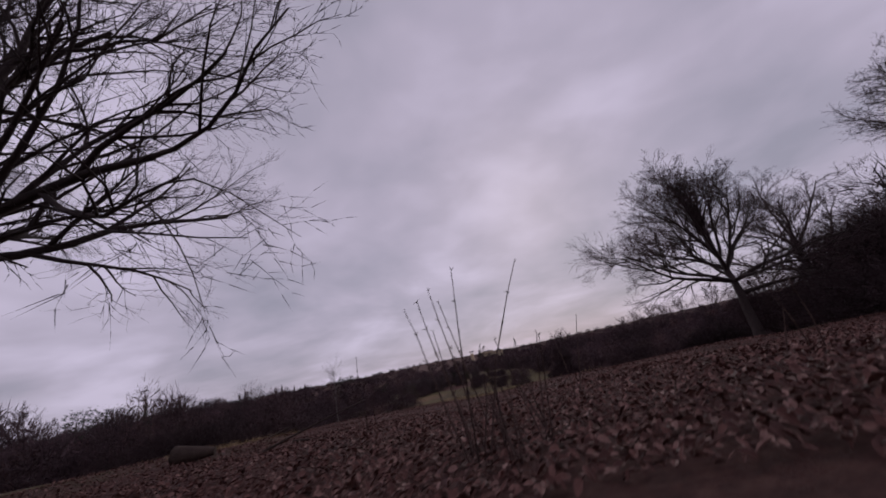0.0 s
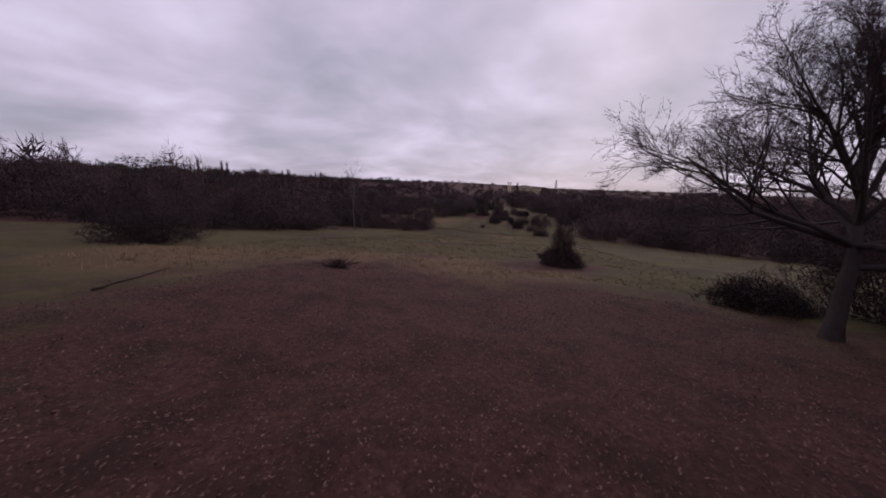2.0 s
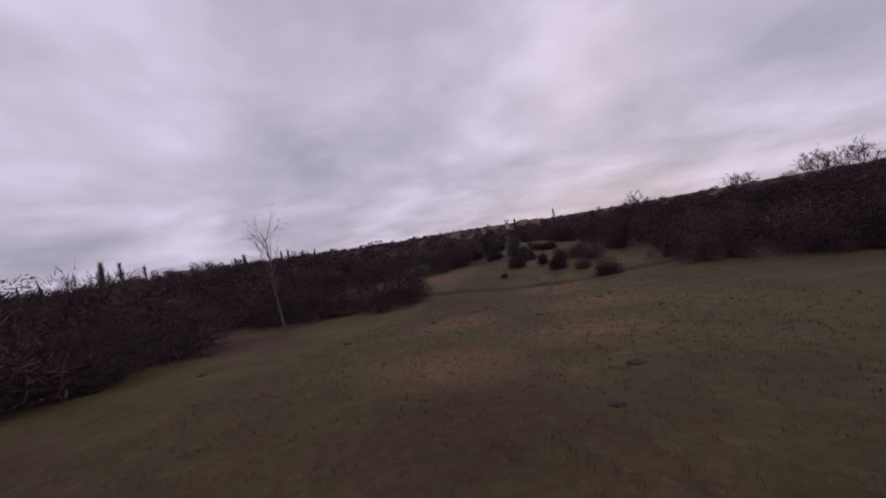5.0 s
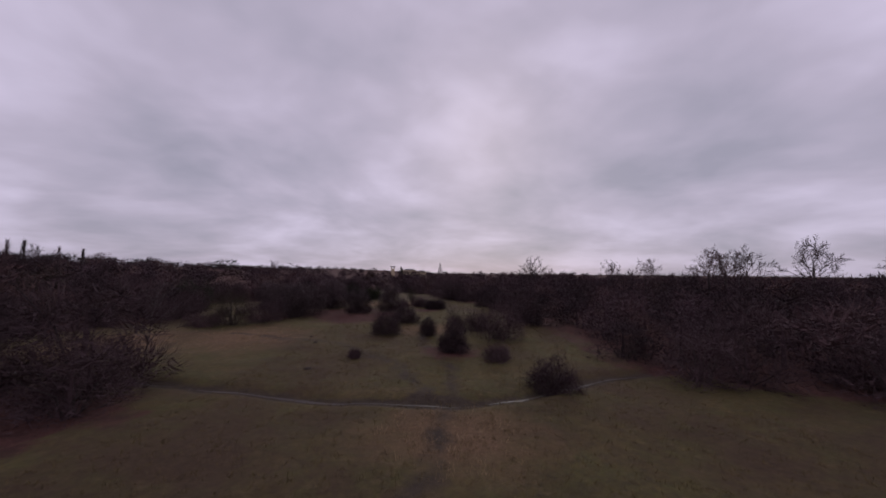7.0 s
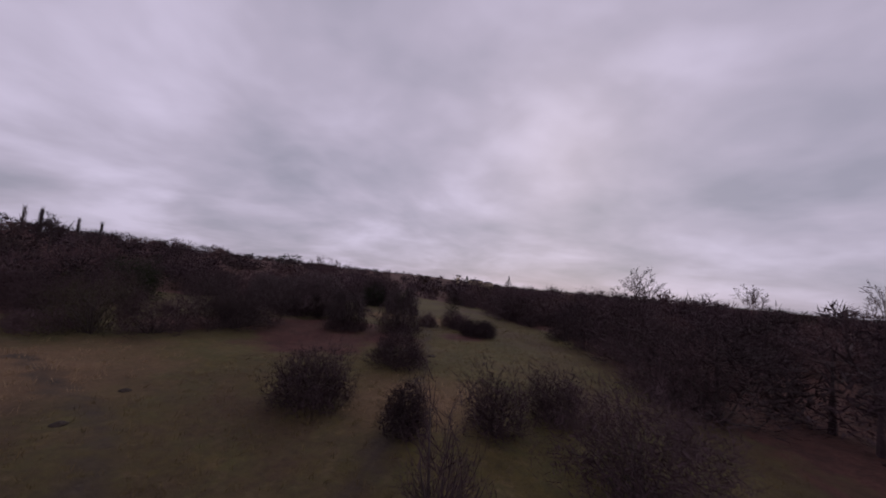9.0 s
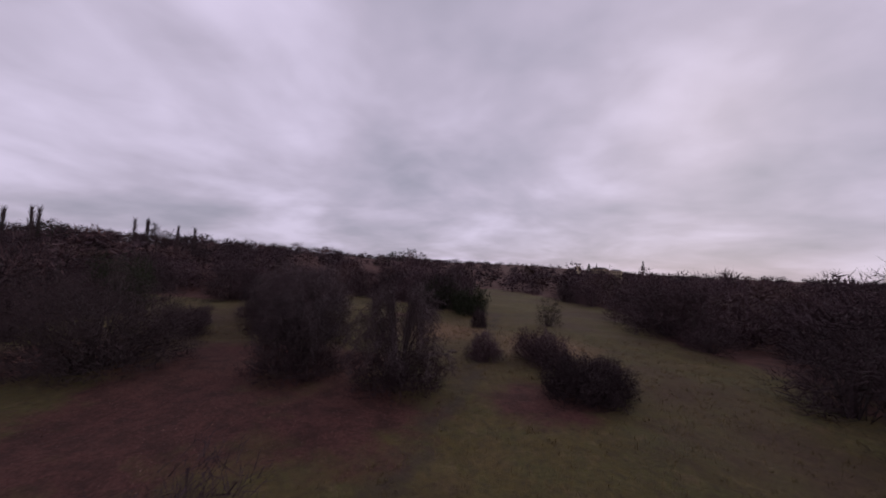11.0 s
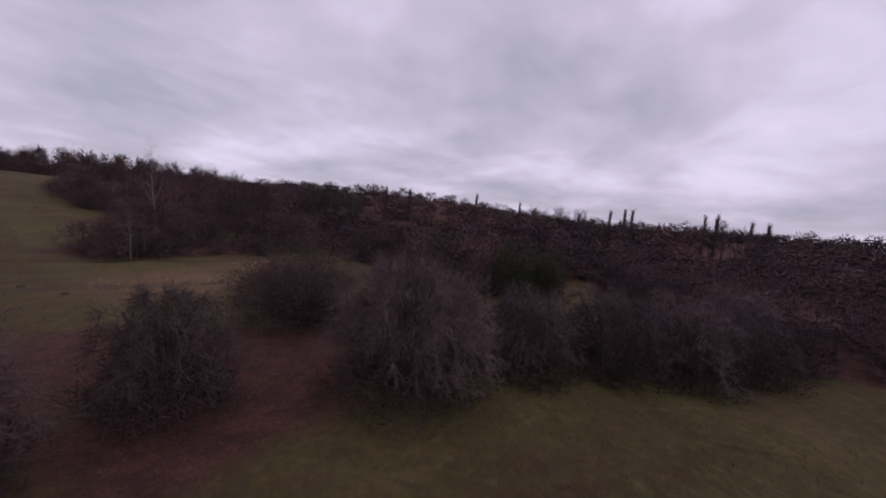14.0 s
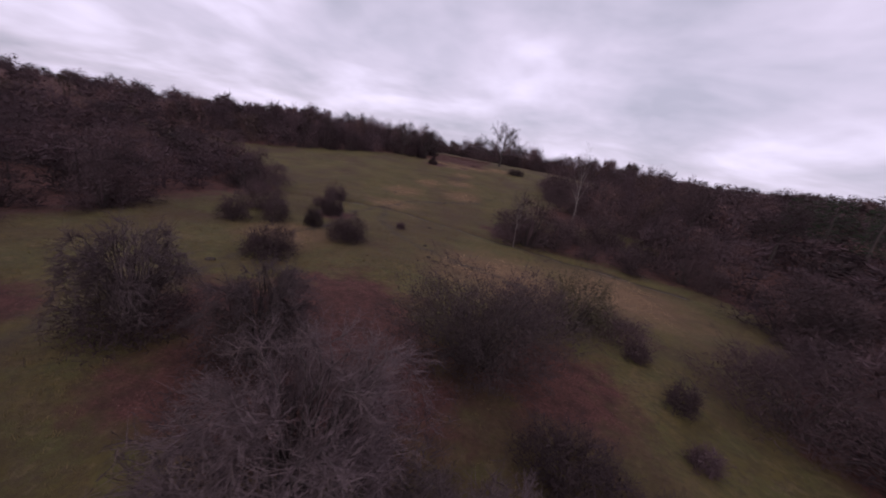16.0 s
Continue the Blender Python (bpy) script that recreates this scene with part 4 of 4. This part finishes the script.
# ---- small things on the ground ----
def stem_clump(seed, x, y, n, h, spread, label, name="dry_stems", branch=True):
    rng = np.random.default_rng(seed)
    base = new(name)
    base.matrix_basis = pose(*on_ground(x, y, 0.02))
    for i in range(n):
        a, r = rng.random() * 6.28, spread * rng.random()
        p, d, L = np.array([math.cos(a) * r, math.sin(a) * r, 0.0]), unit(np.array([rng.normal(0, 0.16), rng.normal(0, 0.16), 1])), h * (0.6 + 0.5 * rng.random())
        segs, q = [], p
        for k in range(6):
            d = unit(d + rng.normal(0, 0.05, 3))
            e = q + d * L / 6
            r0 = 0.0052 * (1 - 0.12 * k)
            segs.append((*q, *e, r0, r0 * 0.9))
            if k > 1:
                for _ in range(2):
                    b = e + unit(d + rng.normal(0, 0.8, 3)) * 0.02
                    segs.append((*e, *b, r0 * 1.1, r0 * 0.3))
            q = e
        part("stem", tube_mesh("stem", segs, M_STEM, 5), base)
    return tagged(base, label, "plant", "dry stems in the leaf litter")


stem_clump(401, -0.28, 1.75, 9, 0.86, 0.14, "clump of dry brown weed stems in dead leaves")
stem_clump(402, 0.05, 1.95, 5, 0.55, 0.12, "few dry brown stems among dead leaves")
stem_clump(403, -0.15, 1.55, 6, 0.4, 0.15, "short broken dry stems among dead leaves")
stem_clump(404, 0.35, 3.0, 2, 0.7, 0.15, "two thin pale dead stems")
stem_clump(405, 1.75, 2.7, 3, 0.5, 0.2, "few dead stems in the leaf litter")
stem_clump(406, -1.6, 3.4, 3, 0.7, 0.3, "thin dead stems leaning over the leaves")


def loft(name, pts, radii, mat, sides=9):
    """One closed tube through points, its ends capped."""
    bm, rings = bmesh.new(), []
    for k, (p, r) in enumerate(zip(pts, radii)):
        d = Vector(pts[min(k + 1, len(pts) - 1)]) - Vector(pts[max(k - 1, 0)])
        u = d.cross(Vector((0, 0, 1)) if abs(d.normalized().z) < 0.9 else Vector((1, 0, 0))).normalized()
        w = d.normalized().cross(u)
        rings.append([bm.verts.new(Vector(p) + (u * math.cos(6.2832 * i / sides) + w * math.sin(6.2832 * i / sides)) * r) for i in range(sides)])
    for a, b in zip(rings, rings[1:]):
        for i in range(sides):
            bm.faces.new((a[i], a[(i + 1) % sides], b[(i + 1) % sides], b[i])).smooth = True
    bm.faces.new(rings[0][::-1])
    bm.faces.new(rings[-1])
    me = bpy.data.meshes.new(name)
    bm.to_mesh(me)
    bm.free()
    me.materials.append(mat)
    return me


def log_thing(name, seed, x, y, L, r, turn, label, tilt=4, bent=0.05):
    rng = np.random.default_rng(seed)
    base = new(name)
    base.matrix_basis = pose(x, y, ground_z(x, y) + r * 0.7, 0, tilt, turn)
    segs, q, d = [], np.array([-L / 2, 0, 0]), np.array([1.0, 0, 0])
    for k in range(8):
        d = unit(d + rng.normal(0, bent, 3) * np.array([1, 1, 0.4]))
        e = q + d * L / 8
        segs.append((*q, *e, r * (1 - 0.08 * k), r * (1 - 0.08 * (k + 1))))
        q = e
    part("wood", loft("wood", [g[:3] for g in segs] + [q], [g[6] for g in segs] + [segs[-1][7]], M_LOG), base)
    if L < 0.8:
        return tagged(base, label, "log")
    for g in segs[2::3]:
        p0 = np.array(g[:3])
        part("stub", tube_mesh("stub", [(*p0, *(p0 + np.array([rng.normal(0, 0.3), rng.normal(0, 0.3), 0.5]) * r * 5), r * 0.35, r * 0.12)], M_LOG, 5), base)
    return tagged(base, label, "log")


log_thing("fallen_branch", 411, -3.4, 4.4, 2.6, 0.022, 52, "long thin fallen branch propped on the leaves", tilt=-9)
log_thing("fallen_branch", 412, -3.3, 5.4, 0.9, 0.03, 10, "short curved dead branch in the leaves", bent=0.22)
log_thing("stump", 413, -5.2, 5.0, 0.55, 0.16, 20, "short mossy log lying in the leaf litter")
log_thing("fallen_branch", 414, -9.5, 12.0, 2.0, 0.04, 100, "dead branch lying in the leaf litter", bent=0.15)
rng_ = np.random.default_rng(420)
pile = tagged(new("brush_pile"), "small heap of grey cut branches round a tussock", "brush pile")
pile.matrix_basis = pose(*on_ground(-6.7, 18.3, 0.02))
for k_ in range(26):
    a_, r_ = rng_.random() * 6.28, 0.55 * rng_.random()
    p_ = np.array([math.cos(a_) * r_, math.sin(a_) * r_, 0.03 + 0.12 * rng_.random()])
    d_ = unit(np.array([math.cos(a_ + rng_.normal(0, 0.8)), math.sin(a_ + rng_.normal(0, 0.8)), rng_.normal(0.1, 0.2)]))
    e_ = p_ + d_ * (0.3 + 0.6 * rng_.random())
    e_[2] = max(e_[2], 0.03)
    part("stick", tube_mesh("stick", [(*p_, *e_, 0.022, 0.012)], M_LOG, 6), pile)
part("tussock", spike_mesh("tussock", [(*(rng_.normal(0, 0.16, 2)), 0, *(rng_.normal(0, 0.3, 2)), 0.25 + 0.3 * rng_.random(), 0.012, 0) for _ in range(260)], M_STEM), pile)


def mound(seed, x, y, r, h):
    rng = np.random.default_rng(seed)
    bm = bmesh.new()
    bmesh.ops.create_icosphere(bm, subdivisions=3, radius=1)
    for v in bm.verts:
        k = 1 + 0.22 * noise.noise(v.co * 2.2 + Vector((seed, 0, 0))) + 0.1 * noise.noise(v.co * 6)
        v.co = Vector((v.co.x * r * k, v.co.y * r * k, v.co.z * h * k))
    me = bpy.data.meshes.new("molehill")
    bm.to_mesh(me)
    bm.free()
    for p in me.polygons:
        p.use_smooth = True
    me.materials.append(M_DIRT)
    ob = new("molehill", me)
    ob.location = on_ground(x, y, 0.03)
    return tagged(ob, "small dark molehill of crumbled earth in the grass", "molehill", "molehills in the meadow")


for k_, (x_, y_) in enumerate(((-5.25, 42.6), (-4.2, 45.9), (-14, 64), (-13.2, 65.5), (-25.3, 47.2), (-20.1, 53.1), (-3.3, 65.6), (-2.2, 67), (-21, 95.6), (-16.5, 60), (-8, 59), (-0.5, 58), (-17, 84), (-19.5, 92.5), (-10.5, 108.5), (-18, 121), (-19.5, 124.5), (-16.2, 122.5), (-22.5, 126))):
    mound(430 + k_, x_, y_, 0.22 + 0.012 * (k_ * 7 % 11), 0.14)

# ---- dead leaves ----
lr = np.random.default_rng(501)
nl = 120000
ly = -2.5 + 22 * lr.random(nl) ** 1.5
lx = -9 + 19 * lr.random(nl)
near_x = lr.normal(0, 2.4, 22000)
near_y = 0.6 + 6 * lr.random(22000) ** 1.3
lx, ly = np.concatenate([lx, near_x]), np.concatenate([ly, near_y])
keep = np.hypot(lx, ly) > 1.1
extra = []
for bx_, by_, br_ in LITTER[6:]:
    n_ = int(120 * br_ * br_)
    a_, q_ = lr.random(n_) * 6.28, br_ * np.sqrt(lr.random(n_)) * 1.1
    extra.append(np.stack([bx_ + np.cos(a_) * q_, by_ + np.sin(a_) * q_], 1))
ex = np.concatenate(extra)
lx, ly = np.concatenate([lx[keep], ex[:, 0]]), np.concatenate([ly[keep], ex[:, 1]])
lit = blobs(lx, ly, LITTER)
ok = lit + lr.normal(0, 0.08, len(lx)) > 0.5
lx, ly = lx[ok], ly[ok]
n = len(lx)
lz = land(lx, ly) + 0.015 + 0.03 * lr.random(n)
yaw, size = lr.random(n) * 6.28, (0.011 + 0.013 * lr.random(n) ** 1.6)
tilt = lr.normal(0, 0.45, (n, 2))
fold = 0.25 + 0.5 * lr.random(n)
shape = np.array([(-1.15, 0, 0), (-0.3, -0.55, 1), (0.5, -0.45, 1), (1.1, 0, 0), (0.5, 0.45, 1), (-0.3, 0.55, 1)])
c, s = np.cos(yaw), np.sin(yaw)
vx = shape[None, :, 0] * size[:, None]
vy = shape[None, :, 1] * size[:, None]
vz = shape[None, :, 2] * (fold * size * 0.5)[:, None] + vx * tilt[:, :1] + vy * tilt[:, 1:]
LV = np.stack([vx * c[:, None] - vy * s[:, None] + lx[:, None], vx * s[:, None] + vy * c[:, None] + ly[:, None], vz + lz[:, None]], -1).reshape(-1, 3)
b6 = (np.arange(n) * 6)[:, None]
LF = np.concatenate([b6 + np.array([[0, 1, 2, 3]]), b6 + np.array([[0, 3, 4, 5]])], 0)
tagged(new("dead_leaves", mesh_object("dead_leaves", LV, LF, M_LEAF)), "scattered curled brown dead leaves on the ground", "leaves", kind="stuff")


# ---- grass ----
def blades(name, x, y, h, lean, width, mat, label):
    n = len(x)
    rng = np.random.default_rng(len(x))
    z = land(x, y) - 0.01
    a, ln = rng.random(n) * 6.28, lean * rng.random(n)
    hh = h * (0.5 + rng.random(n))
    p = np.stack([x, y, z], 1)
    t = p + np.stack([np.cos(a) * ln * hh, np.sin(a) * ln * hh, hh], 1)
    sd = np.stack([-np.sin(a), np.cos(a), np.zeros(n)], 1) * (width * (0.6 + 0.8 * rng.random(n)))[:, None]
    m = (p + t) / 2 + np.stack([-np.cos(a), -np.sin(a), np.zeros(n)], 1) * (0.12 * hh * ln)[:, None]
    V = np.stack([p - sd, p + sd, m + sd * 0.7, t, m - sd * 0.7], 1).reshape(-1, 3)
    b = (np.arange(n) * 5)[:, None]
    F = np.concatenate([b + np.array([[0, 1, 2]]), b + np.array([[0, 2, 4]]), b + np.array([[4, 2, 3]])], 0)
    return tagged(new(name, mesh_object(name, V, F, mat)), label, "grass", kind="stuff")


gr = np.random.default_rng(601)


def tufted(n, per, x0, x1, y0, y1, spread, test):
    cx, cy = x0 + (x1 - x0) * gr.random(n), y0 + (y1 - y0) * gr.random(n)
    k = test(cx, cy)
    cx, cy = np.repeat(cx[k], per), np.repeat(cy[k], per)
    return cx + gr.normal(0, spread, len(cx)), cy + gr.normal(0, spread, len(cy))


def open_ground(x, y):
    return (blobs(x, y, LITTER) < 0.42) & ~wooded(x, y) & (seg_dist(x, y, ROUTE) < 15)


tx_, ty_ = tufted(24000, 8, -34, 12, 14, 134, 0.09, open_ground)
blades("grass_tufts", tx_, ty_, 0.13, 1.2, 0.006, M_GRASS, "short olive winter grass in tufts")
tx_, ty_ = tufted(15000, 12, -42, 10, 12, 134, 0.14, lambda x, y: (blobs(x, y, STRAW) + gr.normal(0, 0.12, len(x)) > 0.52) & (blobs(x, y, LITTER) < 0.56))
blades("straw_tufts", tx_, ty_, 0.20, 1.2, 0.006, M_STRAW, "bleached straw-coloured grass tussocks")
